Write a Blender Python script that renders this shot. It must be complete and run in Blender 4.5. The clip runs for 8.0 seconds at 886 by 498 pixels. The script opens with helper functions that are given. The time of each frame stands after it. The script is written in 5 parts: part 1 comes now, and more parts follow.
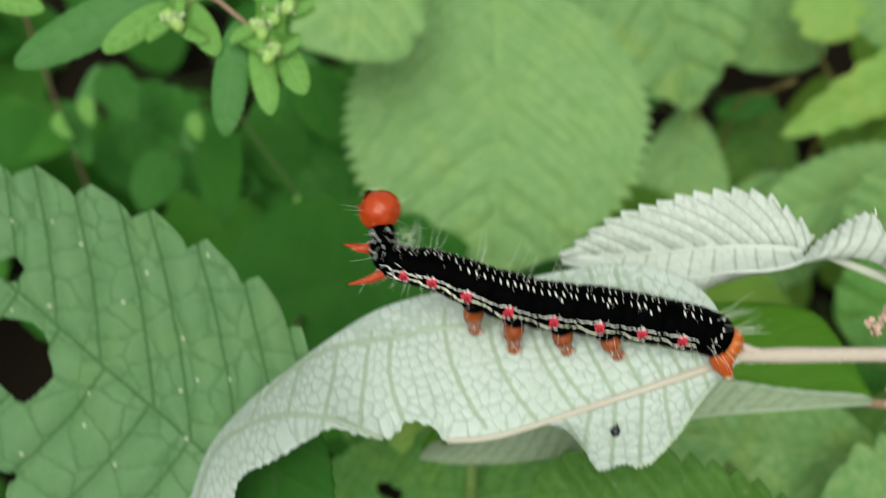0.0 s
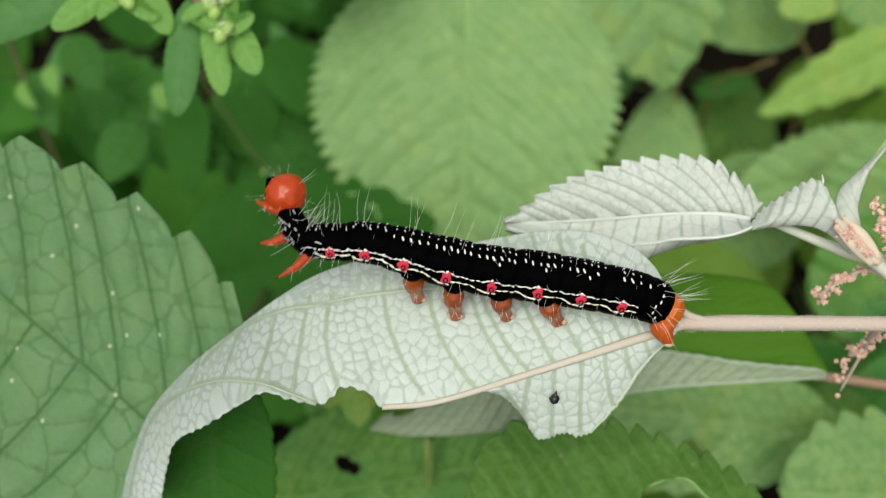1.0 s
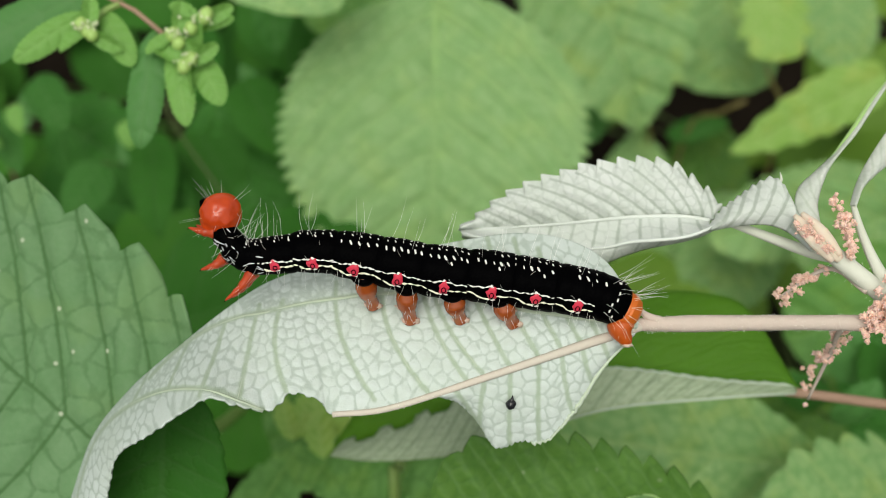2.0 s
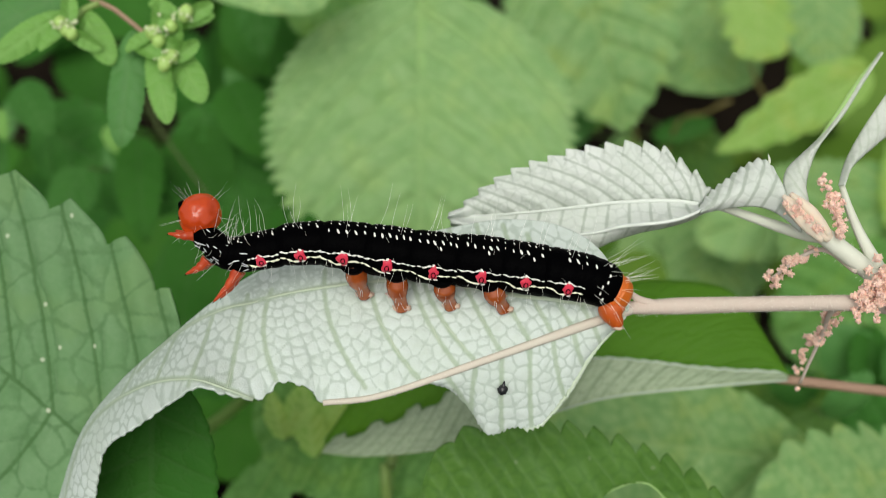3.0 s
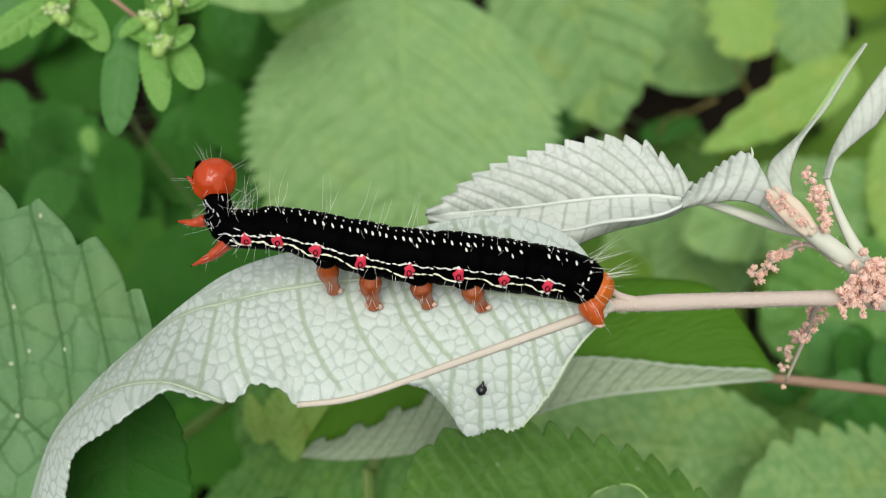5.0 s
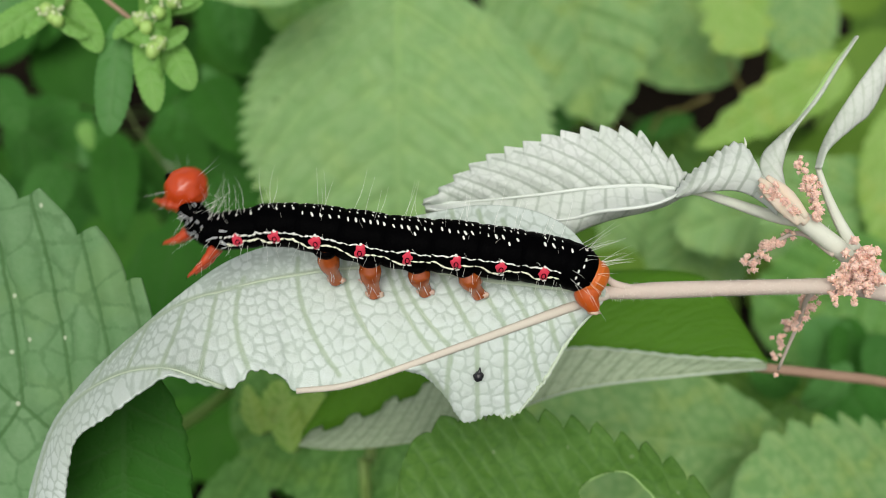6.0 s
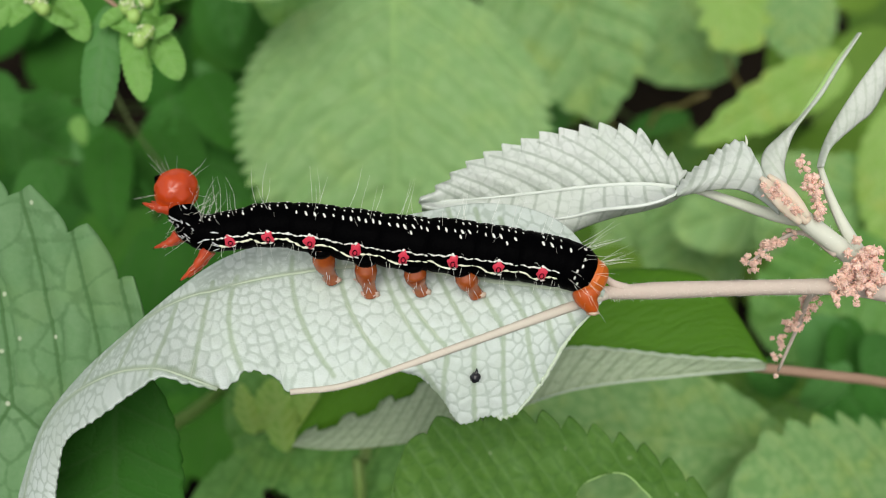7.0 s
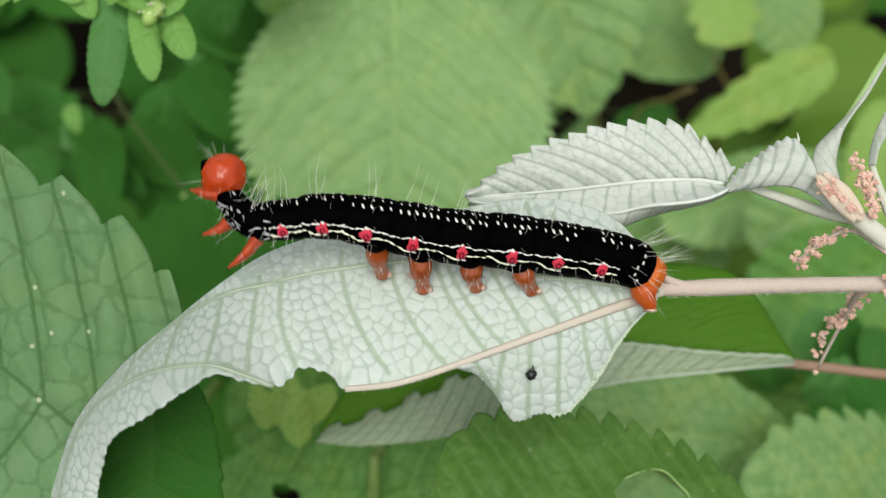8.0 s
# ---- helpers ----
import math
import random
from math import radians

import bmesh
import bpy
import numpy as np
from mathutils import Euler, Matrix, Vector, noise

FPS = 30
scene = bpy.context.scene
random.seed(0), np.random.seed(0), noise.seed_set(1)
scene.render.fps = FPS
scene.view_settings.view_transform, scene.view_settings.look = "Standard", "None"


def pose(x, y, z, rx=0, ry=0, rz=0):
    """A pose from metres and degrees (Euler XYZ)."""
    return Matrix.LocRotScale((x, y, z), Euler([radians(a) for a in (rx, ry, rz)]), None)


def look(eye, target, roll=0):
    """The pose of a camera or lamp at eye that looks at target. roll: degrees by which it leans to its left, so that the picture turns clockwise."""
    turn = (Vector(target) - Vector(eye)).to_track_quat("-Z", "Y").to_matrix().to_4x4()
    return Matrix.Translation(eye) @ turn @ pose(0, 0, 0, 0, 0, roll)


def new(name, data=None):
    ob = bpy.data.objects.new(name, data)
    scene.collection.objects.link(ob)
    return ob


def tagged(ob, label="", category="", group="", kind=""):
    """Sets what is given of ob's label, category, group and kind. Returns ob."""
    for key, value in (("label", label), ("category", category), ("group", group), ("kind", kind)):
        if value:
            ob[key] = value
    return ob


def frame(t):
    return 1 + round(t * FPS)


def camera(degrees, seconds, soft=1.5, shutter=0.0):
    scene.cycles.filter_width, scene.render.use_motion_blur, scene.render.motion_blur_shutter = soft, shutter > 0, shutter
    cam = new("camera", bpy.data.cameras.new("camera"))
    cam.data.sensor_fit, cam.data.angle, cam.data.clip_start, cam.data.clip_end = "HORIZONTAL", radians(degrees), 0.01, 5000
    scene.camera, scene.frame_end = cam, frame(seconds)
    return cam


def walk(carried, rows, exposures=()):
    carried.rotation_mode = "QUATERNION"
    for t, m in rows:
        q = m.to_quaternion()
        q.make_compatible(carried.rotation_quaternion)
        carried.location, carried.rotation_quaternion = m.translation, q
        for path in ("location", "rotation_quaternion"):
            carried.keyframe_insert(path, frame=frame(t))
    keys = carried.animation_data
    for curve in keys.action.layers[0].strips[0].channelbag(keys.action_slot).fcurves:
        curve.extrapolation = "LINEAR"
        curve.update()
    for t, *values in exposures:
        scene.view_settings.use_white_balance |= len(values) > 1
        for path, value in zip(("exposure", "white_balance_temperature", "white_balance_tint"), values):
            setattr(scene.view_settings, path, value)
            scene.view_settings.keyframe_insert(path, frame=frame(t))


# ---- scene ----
# A caterpillar on the white underside of a bitten ramie leaf, among other leaves on a bank.
# PLAN: millimetres, x to the right, y up the bank, z out of the bank towards the viewer.
BANK = pose(0, 0, 0.42, 40)
cam = camera(44.0, 8.0, soft=0.9, shutter=0.5)
cam.data.dof.use_dof = True
cam.data.dof.focus_distance = 0.1345
cam.data.dof.aperture_fstop = 21.0
PATH = [
    (0, -11.60, 16.40, 7.29, -3.59, 1.53, 1.16),
    (0.1, -10.42, 15.81, 6.78, -4.55, 1.56, 1.23),
    (0.2, -9.25, 15.22, 6.28, -4.93, 1.25, 1.30),
    (0.3, -8.07, 14.64, 5.77, -5.02, 0.64, 1.37),
    (0.4, -6.89, 14.05, 5.26, -4.51, 0.56, 1.44),
    (0.5, -5.71, 13.46, 4.76, -4.66, 1.20, 1.51),
    (0.6, -5.43, 13.49, 4.72, -5.40, 1.73, 1.55),
    (0.7, -5.14, 13.51, 4.68, -5.53, 1.91, 1.59),
    (0.8, -4.85, 13.54, 4.64, -5.24, 1.69, 1.63),
    (0.9, -4.57, 13.56, 4.60, -4.83, 1.35, 1.67),
    (1, -4.28, 13.58, 4.56, -4.35, 1.23, 1.71),
    (1.1, -3.78, 12.12, 4.12, -4.10, 1.27, 1.58),
    (1.2, -3.28, 10.65, 3.67, -3.84, 1.18, 1.46),
    (1.3, -2.77, 9.19, 3.23, -3.56, 0.83, 1.33),
    (1.4, -2.27, 7.72, 2.78, -2.96, 0.39, 1.21),
    (1.5, -1.77, 6.26, 2.34, -2.20, 0.34, 1.08),
    (1.6, -0.96, 5.98, 2.12, -1.73, 0.39, 1.15),
    (1.7, -0.15, 5.71, 1.89, -1.32, 0.73, 1.21),
    (2.8, 0.36, 4.26, -0.12, -0.49, -0.20, 0.55),
    (2.9, 0.20, 3.06, 0.23, -0.38, -0.05, 0.41),
    (3, 0.04, 1.86, 0.58, -0.17, -0.05, 0.28),
    (3.1, 0.04, 1.48, 0.47, -0.17, -0.18, 0.23),
    (3.2, 0.03, 1.11, 0.35, -0.03, -0.17, 0.17),
    (3.3, 0.02, 0.74, 0.23, 0.14, -0.07, 0.11),
    (3.4, 0.01, 0.37, 0.12, 0.16, 0.01, 0.06),
    (3.5, 0.00, 0.00, -0.00, 0.00, -0.00, 0.00),
    (3.6, 0.40, 0.17, -0.51, -0.36, 0.11, 0.00),
    (3.7, 0.79, 0.35, -1.03, -0.49, 0.01, 0.00),
    (3.8, 1.19, 0.52, -1.54, -0.40, -0.15, 0.00),
    (3.9, 1.59, 0.70, -2.06, -0.20, -0.13, 0.00),
    (4, 1.98, 0.87, -2.57, -0.08, 0.23, 0.00),
    (4.1, 1.79, 1.10, -2.73, -0.02, 0.31, 0.06),
    (4.2, 1.60, 1.33, -2.88, -0.27, 0.32, 0.11),
    (4.3, 1.40, 1.56, -3.04, -0.38, 0.25, 0.17),
    (4.4, 1.21, 1.80, -3.19, -0.21, 0.02, 0.22),
    (4.5, 1.01, 2.03, -3.35, -0.21, -0.16, 0.27),
    (4.6, 1.14, 1.81, -3.23, -0.36, -0.11, 0.19),
    (4.7, 1.27, 1.60, -3.10, -0.49, -0.04, 0.11),
    (4.8, 1.39, 1.39, -2.98, -0.29, -0.09, 0.02),
    (4.9, 1.52, 1.18, -2.85, -0.03, -0.42, -0.06),
    (5, 1.65, 0.97, -2.73, 0.06, -0.59, -0.15),
    (5.1, 1.73, 0.40, -1.79, -0.04, -0.59, -0.26),
    (5.2, 1.81, -0.16, -0.86, -0.02, -0.51, -0.37),
    (6.3, 0.97, -0.78, -1.30, 0.06, -1.03, -0.04),
    (6.4, 1.41, -1.66, -2.05, 0.08, -0.76, -0.16),
    (6.5, 1.85, -2.53, -2.80, 0.11, -0.80, -0.28),
    (6.6, 1.69, -2.03, -2.85, -0.00, -1.11, -0.22),
    (6.7, 1.52, -1.52, -2.91, -0.02, -1.28, -0.16),
    (6.8, 1.36, -1.02, -2.97, -0.07, -1.28, -0.09),
    (6.9, 1.20, -0.51, -3.03, -0.03, -1.15, -0.03),
    (7, 1.03, -0.01, -3.09, -0.19, -1.17, 0.03),
    (7.1, 0.19, -0.34, -3.37, -0.02, -1.41, 0.12),
    (7.2, -0.64, -0.68, -3.64, -0.10, -1.58, 0.21),
    (7.3, -1.48, -1.01, -3.92, -0.16, -1.67, 0.31),
    (7.4, -2.32, -1.34, -4.20, -0.15, -1.66, 0.40),
    (7.5, -3.16, -1.68, -4.47, -0.37, -1.69, 0.49),
    (7.6, -4.78, -1.24, -4.68, -0.70, -2.13, 0.47),
    (7.7, -6.40, -0.81, -4.89, -0.97, -2.70, 0.46),
    (7.8, -8.02, -0.38, -5.09, -1.12, -3.06, 0.44),
    (7.9, -9.65, 0.05, -5.30, -0.83, -3.30, 0.42),
    (8, -11.27, 0.49, -5.51, -0.67, -3.66, 0.40),
]
walk(cam, [(t, BANK @ pose(x / 1000, y / 1000, z / 1000) @ pose(0, 0, 0, 0, yaw) @ pose(0, 0, 0, pitch) @ pose(0, 0, 0, 0, 0, roll))
           for t, x, y, z, pitch, yaw, roll in PATH],
     exposures=[(0.0, -0.05, 6750, -4), (0.5, -0.05, 6800, 3), (1.5, -0.05, 6800, 5), (3.0, -0.05, 6700, 6), (4.0, -0.05, 6650, 7), (8.0, -0.05, 6650, 7)])

# ---- light: bright overcast sky ----
world = bpy.data.worlds.new("sky")
scene.world = world
world.use_nodes = True
wn = world.node_tree.nodes
sky = wn.new("ShaderNodeTexSky")
sky.sky_type, sky.sun_disc, sky.sun_elevation, sky.sun_rotation = "NISHITA", False, radians(62), radians(190)
sky.dust_density, sky.ozone_density = 4.0, 1.0
pale = wn.new("ShaderNodeHueSaturation")
pale.inputs["Saturation"].default_value = 0.12
world.node_tree.links.new(sky.outputs[0], pale.inputs["Color"])
world.node_tree.links.new(pale.outputs[0], wn["Background"].inputs["Color"])
wn["Background"].inputs["Strength"].default_value = 0.15
sun_data = bpy.data.lights.new("sun", "SUN")
sun_data.energy, sun_data.angle, sun_data.color = 1.3, radians(40), (1.0, 0.96, 0.86)
sun = new("sun", sun_data)
sun.matrix_world = look((0, 0, 5), (0.4, 2.3, 0))


# ---- materials ----
def shader(name, rough=0.6, spec=0.4):
    m = bpy.data.materials.new(name)
    m.use_nodes = True
    p = m.node_tree.nodes["Principled BSDF"]
    p.inputs["Roughness"].default_value = rough
    p.inputs["Specular IOR Level"].default_value = spec
    return m, m.node_tree.nodes, m.node_tree.links, p


def math_node(nt, op, a, b=0.0, c=None):
    n = nt.nodes.new("ShaderNodeMath")
    n.operation = op
    for i, v in enumerate((a, b, c)):
        if v is None:
            continue
        if isinstance(v, (int, float)):
            n.inputs[i].default_value = v
        else:
            nt.links.new(v, n.inputs[i])
    return n.outputs[0]


def band(nt, value, lo, hi):
    """1 where value is under lo, falling to 0 at hi."""
    n = nt.nodes.new("ShaderNodeMapRange")
    n.interpolation_type = "SMOOTHSTEP"
    nt.links.new(value, n.inputs[0])
    for i, v in enumerate((lo, hi, 1.0, 0.0)):
        n.inputs[i + 1].default_value = v
    return n.outputs[0]


def blend(nt, fac, a, b, how="MIX"):
    n = nt.nodes.new("ShaderNodeMix")
    n.data_type, n.blend_type = "RGBA", how
    for sock, v in ((n.inputs[0], fac), (n.inputs[6], a), (n.inputs[7], b)):
        if isinstance(v, (int, float)):
            sock.default_value = v
        elif isinstance(v, tuple):
            sock.default_value = (*v, 1)
        else:
            nt.links.new(v, sock)
    return n.outputs[2]


def noise_node(nt, vec, scale, detail=3.0):
    n = nt.nodes.new("ShaderNodeTexNoise")
    n.inputs["Scale"].default_value, n.inputs["Detail"].default_value = scale, detail
    if vec is not None:
        nt.links.new(vec, n.inputs["Vector"])
    return n.outputs["Fac"]


def leaf_material(name, blade, rib, pale_spot, cell=2.2, net=0.5, ribs=0.8, rib_width=0.06, rough=0.55, glow=0.25, bump=0.35, spec=0.2, ladder=0.0, wobble=0.12, vary=0.0, net_width=0.13, slow=0.35, mid_width=0.6):
    """A leaf: side ribs and fine net of veins from the leaf's own coordinates, blotches, relief, light coming through."""
    m, nodes, links, p = shader(name, rough, spec)
    nt = m.node_tree
    vein, flat = nodes.new("ShaderNodeUVMap"), nodes.new("ShaderNodeUVMap")
    vein.uv_map, flat.uv_map = "vein", "flat"
    sep = nodes.new("ShaderNodeSeparateXYZ")
    links.new(vein.outputs[0], sep.inputs[0])
    wob = noise_node(nt, flat.outputs[0], slow, 2)
    phase = math_node(nt, "ADD", sep.outputs[0], math_node(nt, "MULTIPLY", wob, wobble))
    frac = math_node(nt, "PINGPONG", phase, 0.5)
    side = math_node(nt, "MULTIPLY", band(nt, frac, 0.0, rib_width * 1.25), math_node(nt, "MULTIPLY_ADD", noise_node(nt, flat.outputs[0], 0.22, 2), 1.2, 0.4))
    mid = band(nt, math_node(nt, "ABSOLUTE", sep.outputs[1]), mid_width * 0.4, mid_width)
    warp = nodes.new("ShaderNodeVectorMath")
    warp.operation = "ADD"
    jitter = nodes.new("ShaderNodeTexNoise")
    jitter.inputs["Scale"].default_value = slow * 1.4
    links.new(flat.outputs[0], jitter.inputs["Vector"])
    links.new(flat.outputs[0], warp.inputs[0])
    links.new(jitter.outputs["Color"], warp.inputs[1])
    if ladder:
        # rungs between the side ribs, each row of them shifted against the next, broken here and there
        sep2 = nodes.new("ShaderNodeSeparateXYZ")
        links.new(jitter.outputs["Color"], sep2.inputs[0])
        grid = nodes.new("ShaderNodeCombineXYZ")
        links.new(math_node(nt, "ADD", math_node(nt, "MULTIPLY", sep.outputs[1], 1 / cell), math_node(nt, "MULTIPLY", sep2.outputs[0], 0.9)), grid.inputs[0])
        links.new(math_node(nt, "ADD", math_node(nt, "MULTIPLY", phase, ladder), math_node(nt, "MULTIPLY", sep2.outputs[1], 0.9)), grid.inputs[1])
        rungs = nodes.new("ShaderNodeTexVoronoi")
        rungs.voronoi_dimensions, rungs.feature = "2D", "DISTANCE_TO_EDGE"
        rungs.inputs["Scale"].default_value, rungs.inputs["Randomness"].default_value = 1.0, 0.55
        links.new(grid.outputs[0], rungs.inputs["Vector"])
        gaps = noise_node(nt, flat.outputs[0], 0.8, 2)
        pad = rungs.outputs["Distance"]
        net_line = math_node(nt, "MULTIPLY", band(nt, pad, 0.0, net_width), band(nt, gaps, 0.5, 0.28))
    else:
        cells = nodes.new("ShaderNodeTexVoronoi")
        cells.voronoi_dimensions, cells.feature = "2D", "DISTANCE_TO_EDGE"
        cells.inputs["Scale"].default_value = 1 / cell
        links.new(warp.outputs[0], cells.inputs["Vector"])
        pad = cells.outputs["Distance"]
        net_line = band(nt, pad, 0.0, net_width)
    blot = noise_node(nt, flat.outputs[0], 0.06, 4)
    fine = noise_node(nt, flat.outputs[0], 2.5, 3)
    col = blend(nt, math_node(nt, "MULTIPLY", blot, 0.9), blade, pale_spot)
    col = blend(nt, math_node(nt, "MULTIPLY", net_line, net), col, rib)
    col = blend(nt, math_node(nt, "MULTIPLY", math_node(nt, "MAXIMUM", side, mid), ribs), col, rib)
    col = blend(nt, math_node(nt, "MULTIPLY", fine, 0.5), col, blend(nt, 1.0, col, (0.72, 0.72, 0.72), "MULTIPLY"))
    if vary:
        island = nodes.new("ShaderNodeNewGeometry").outputs["Random Per Island"]
        col = blend(nt, math_node(nt, "MULTIPLY", island, vary), col, blend(nt, 1.0, col, (2.6, 1.9, 1.6), "MULTIPLY"))
    links.new(col, p.inputs["Base Color"])
    puff = band(nt, pad, 0.4, 0.0)
    height = math_node(nt, "SUBTRACT", math_node(nt, "ADD", math_node(nt, "MULTIPLY", fine, 0.25), math_node(nt, "MULTIPLY", puff, 0.8)),
                       math_node(nt, "ADD", math_node(nt, "MULTIPLY", net_line, 0.6), math_node(nt, "MULTIPLY", side, 0.8)))
    b = nodes.new("ShaderNodeBump")
    b.inputs["Strength"].default_value, b.inputs["Distance"].default_value = bump, 0.0004
    links.new(height, b.inputs["Height"])
    links.new(b.outputs[0], p.inputs["Normal"])
    if glow:
        tr = nodes.new("ShaderNodeBsdfTranslucent")
        links.new(blend(nt, 1.0, col, (1.0, 1.05, 0.6), "MULTIPLY"), tr.inputs["Color"])
        mix = nodes.new("ShaderNodeMixShader")
        mix.inputs[0].default_value = glow
        links.new(p.outputs[0], mix.inputs[1])
        links.new(tr.outputs[0], mix.inputs[2])
        links.new(mix.outputs[0], nodes["Material Output"].inputs["Surface"])
    return m


def netted_material(name, blade, pale, rib, net, rib_w=0.3, net_w=0.22, ribs=0.8, nets=0.6, rough=0.8, spec=0.15, glow=0.15, fuzz=0.3, spots=0.0, stain=None):
    """A leaf whose veins are given by its mesh: the uv map 'vein' holds the distances (mm) to the nearest rib and to the nearest small vein."""
    m, nodes, links, p = shader(name, rough, spec)
    nt = m.node_tree
    vein, flat = nodes.new("ShaderNodeUVMap"), nodes.new("ShaderNodeUVMap")
    vein.uv_map, flat.uv_map = "vein", "flat"
    sep = nodes.new("ShaderNodeSeparateXYZ")
    links.new(vein.outputs[0], sep.inputs[0])
    blot, grain, fine = noise_node(nt, flat.outputs[0], 0.11, 4), noise_node(nt, flat.outputs[0], 1.1, 3), noise_node(nt, flat.outputs[0], 6.0, 3)
    soft = math_node(nt, "MULTIPLY", math_node(nt, "SUBTRACT", grain, 0.5), net_w * 1.2)
    rib_line = band(nt, math_node(nt, "ADD", sep.outputs[0], soft), rib_w * 0.25, rib_w)
    net_line = math_node(nt, "MULTIPLY", band(nt, math_node(nt, "ADD", sep.outputs[1], soft), net_w * 0.1, net_w), math_node(nt, "MULTIPLY_ADD", blot, 1.3, 0.3))
    tone = math_node(nt, "MULTIPLY_ADD", blot, 1.6, -0.3)
    tone = math_node(nt, "ADD", tone, math_node(nt, "MULTIPLY", math_node(nt, "SUBTRACT", grain, 0.5), 0.9))
    n = nodes.new("ShaderNodeClamp")
    links.new(tone, n.inputs[0])
    col = blend(nt, n.outputs[0], blade, pale)
    if stain:
        col = blend(nt, math_node(nt, "MULTIPLY", band(nt, noise_node(nt, flat.outputs[0], 0.07, 3), 0.36, 0.5), 0.6), col, stain)
    col = blend(nt, math_node(nt, "MULTIPLY", net_line, nets), col, net)
    col = blend(nt, math_node(nt, "MULTIPLY", rib_line, ribs), col, rib)
    col = blend(nt, math_node(nt, "MULTIPLY", fine, 0.4), col, blend(nt, 1.0, col, (0.78, 0.78, 0.78), "MULTIPLY"))
    if spots:
        dots = nodes.new("ShaderNodeTexVoronoi")
        dots.voronoi_dimensions = "2D"
        dots.inputs["Scale"].default_value = 0.1
        links.new(flat.outputs[0], dots.inputs["Vector"])
        col = blend(nt, math_node(nt, "MULTIPLY", band(nt, math_node(nt, "ADD", dots.outputs["Distance"], math_node(nt, "MULTIPLY", grain, 0.03)), 0.03, 0.06), spots), col, (0.75, 0.78, 0.62))
    links.new(col, p.inputs["Base Color"])
    b = nodes.new("ShaderNodeBump")
    b.inputs["Strength"].default_value, b.inputs["Distance"].default_value = fuzz, 0.0003
    links.new(math_node(nt, "ADD", fine, math_node(nt, "MULTIPLY", grain, 1.5)), b.inputs["Height"])
    links.new(b.outputs[0], p.inputs["Normal"])
    if glow:
        tr = nodes.new("ShaderNodeBsdfTranslucent")
        links.new(blend(nt, 1.0, col, (1.0, 1.05, 0.6), "MULTIPLY"), tr.inputs["Color"])
        mix = nodes.new("ShaderNodeMixShader")
        mix.inputs[0].default_value = glow
        links.new(p.outputs[0], mix.inputs[1])
        links.new(tr.outputs[0], mix.inputs[2])
        links.new(mix.outputs[0], nodes["Material Output"].inputs["Surface"])
    return m


def plain_material(name, a, b, scale=900.0, rough=0.5, spec=0.4, bump=0.2, big=120.0, under=0.0):
    """Two tones mixed by coarse and fine noise, with relief; scale is per metre."""
    m, nodes, links, p = shader(name, rough, spec)
    nt = m.node_tree
    tc = nodes.new("ShaderNodeTexCoord")
    f1, f2 = noise_node(nt, tc.outputs["Object"], scale, 4), noise_node(nt, tc.outputs["Object"], big, 2)
    col = blend(nt, math_node(nt, "MULTIPLY", math_node(nt, "ADD", f1, f2), 0.5), a, b)
    links.new(col, p.inputs["Base Color"])
    bp = nodes.new("ShaderNodeBump")
    bp.inputs["Strength"].default_value, bp.inputs["Distance"].default_value = bump, 0.0003
    links.new(f1, bp.inputs["Height"])
    links.new(bp.outputs[0], p.inputs["Normal"])
    if under:
        p.inputs["Subsurface Weight"].default_value = under
        p.inputs["Subsurface Radius"].default_value = (0.002, 0.001, 0.0006)
    return m


WHITE_LEAF = netted_material("white_felted_underside", (0.58, 0.66, 0.60), (0.70, 0.77, 0.76), (0.37, 0.47, 0.33), (0.36, 0.45, 0.38), rib_w=0.5, net_w=0.23, ribs=0.72, nets=0.55, rough=0.88, spec=0.1, glow=0.12)
YOUNG_LEAF = netted_material("young_white_underside", (0.66, 0.72, 0.67), (0.80, 0.83, 0.83), (0.36, 0.43, 0.35), (0.46, 0.52, 0.46), rib_w=0.3, net_w=0.2, ribs=0.6, nets=0.35, rough=0.85, spec=0.1, glow=0.2)
RIB_GREEN = plain_material("greenish_side_rib", (0.42, 0.50, 0.37), (0.49, 0.56, 0.44), rough=0.85, spec=0.1)
BUD_SCALE = plain_material("pinkish_cream_bud_scale", (0.66, 0.52, 0.42), (0.70, 0.64, 0.52), rough=0.75, spec=0.2, under=0.2)
BUD_LEAF = netted_material("silky_white_bud_leaf", (0.64, 0.70, 0.63), (0.78, 0.81, 0.78), (0.48, 0.56, 0.44), (0.5, 0.56, 0.48), rib_w=0.25, net_w=0.15, ribs=0.4, nets=0.3, rough=0.8, spec=0.15, glow=0.2)
DULL_LEAF = leaf_material("dull_whitish_underside", (0.46, 0.58, 0.38), (0.28, 0.38, 0.23), (0.57, 0.66, 0.51), cell=1.6, net=0.55, ribs=0.7, rib_width=0.12, rough=0.8, glow=0.32, bump=0.4, spec=0.12, ladder=2.0)
GREY_GREEN = netted_material("rough_green_upper_side", (0.125, 0.265, 0.105), (0.185, 0.325, 0.16), (0.062, 0.155, 0.045), (0.075, 0.175, 0.06), rib_w=0.55, net_w=0.4, ribs=0.8, nets=0.52, rough=0.6, spec=0.2, glow=0.2, spots=0.6, stain=(0.17, 0.31, 0.12))
BIG_GREEN = netted_material("soft_green_upper_side", (0.24, 0.445, 0.155), (0.37, 0.57, 0.25), (0.42, 0.61, 0.24), (0.19, 0.38, 0.12), rib_w=0.9, net_w=0.7, ribs=0.5, nets=0.5, rough=0.5, spec=0.25, glow=0.3, stain=(0.40, 0.56, 0.19))
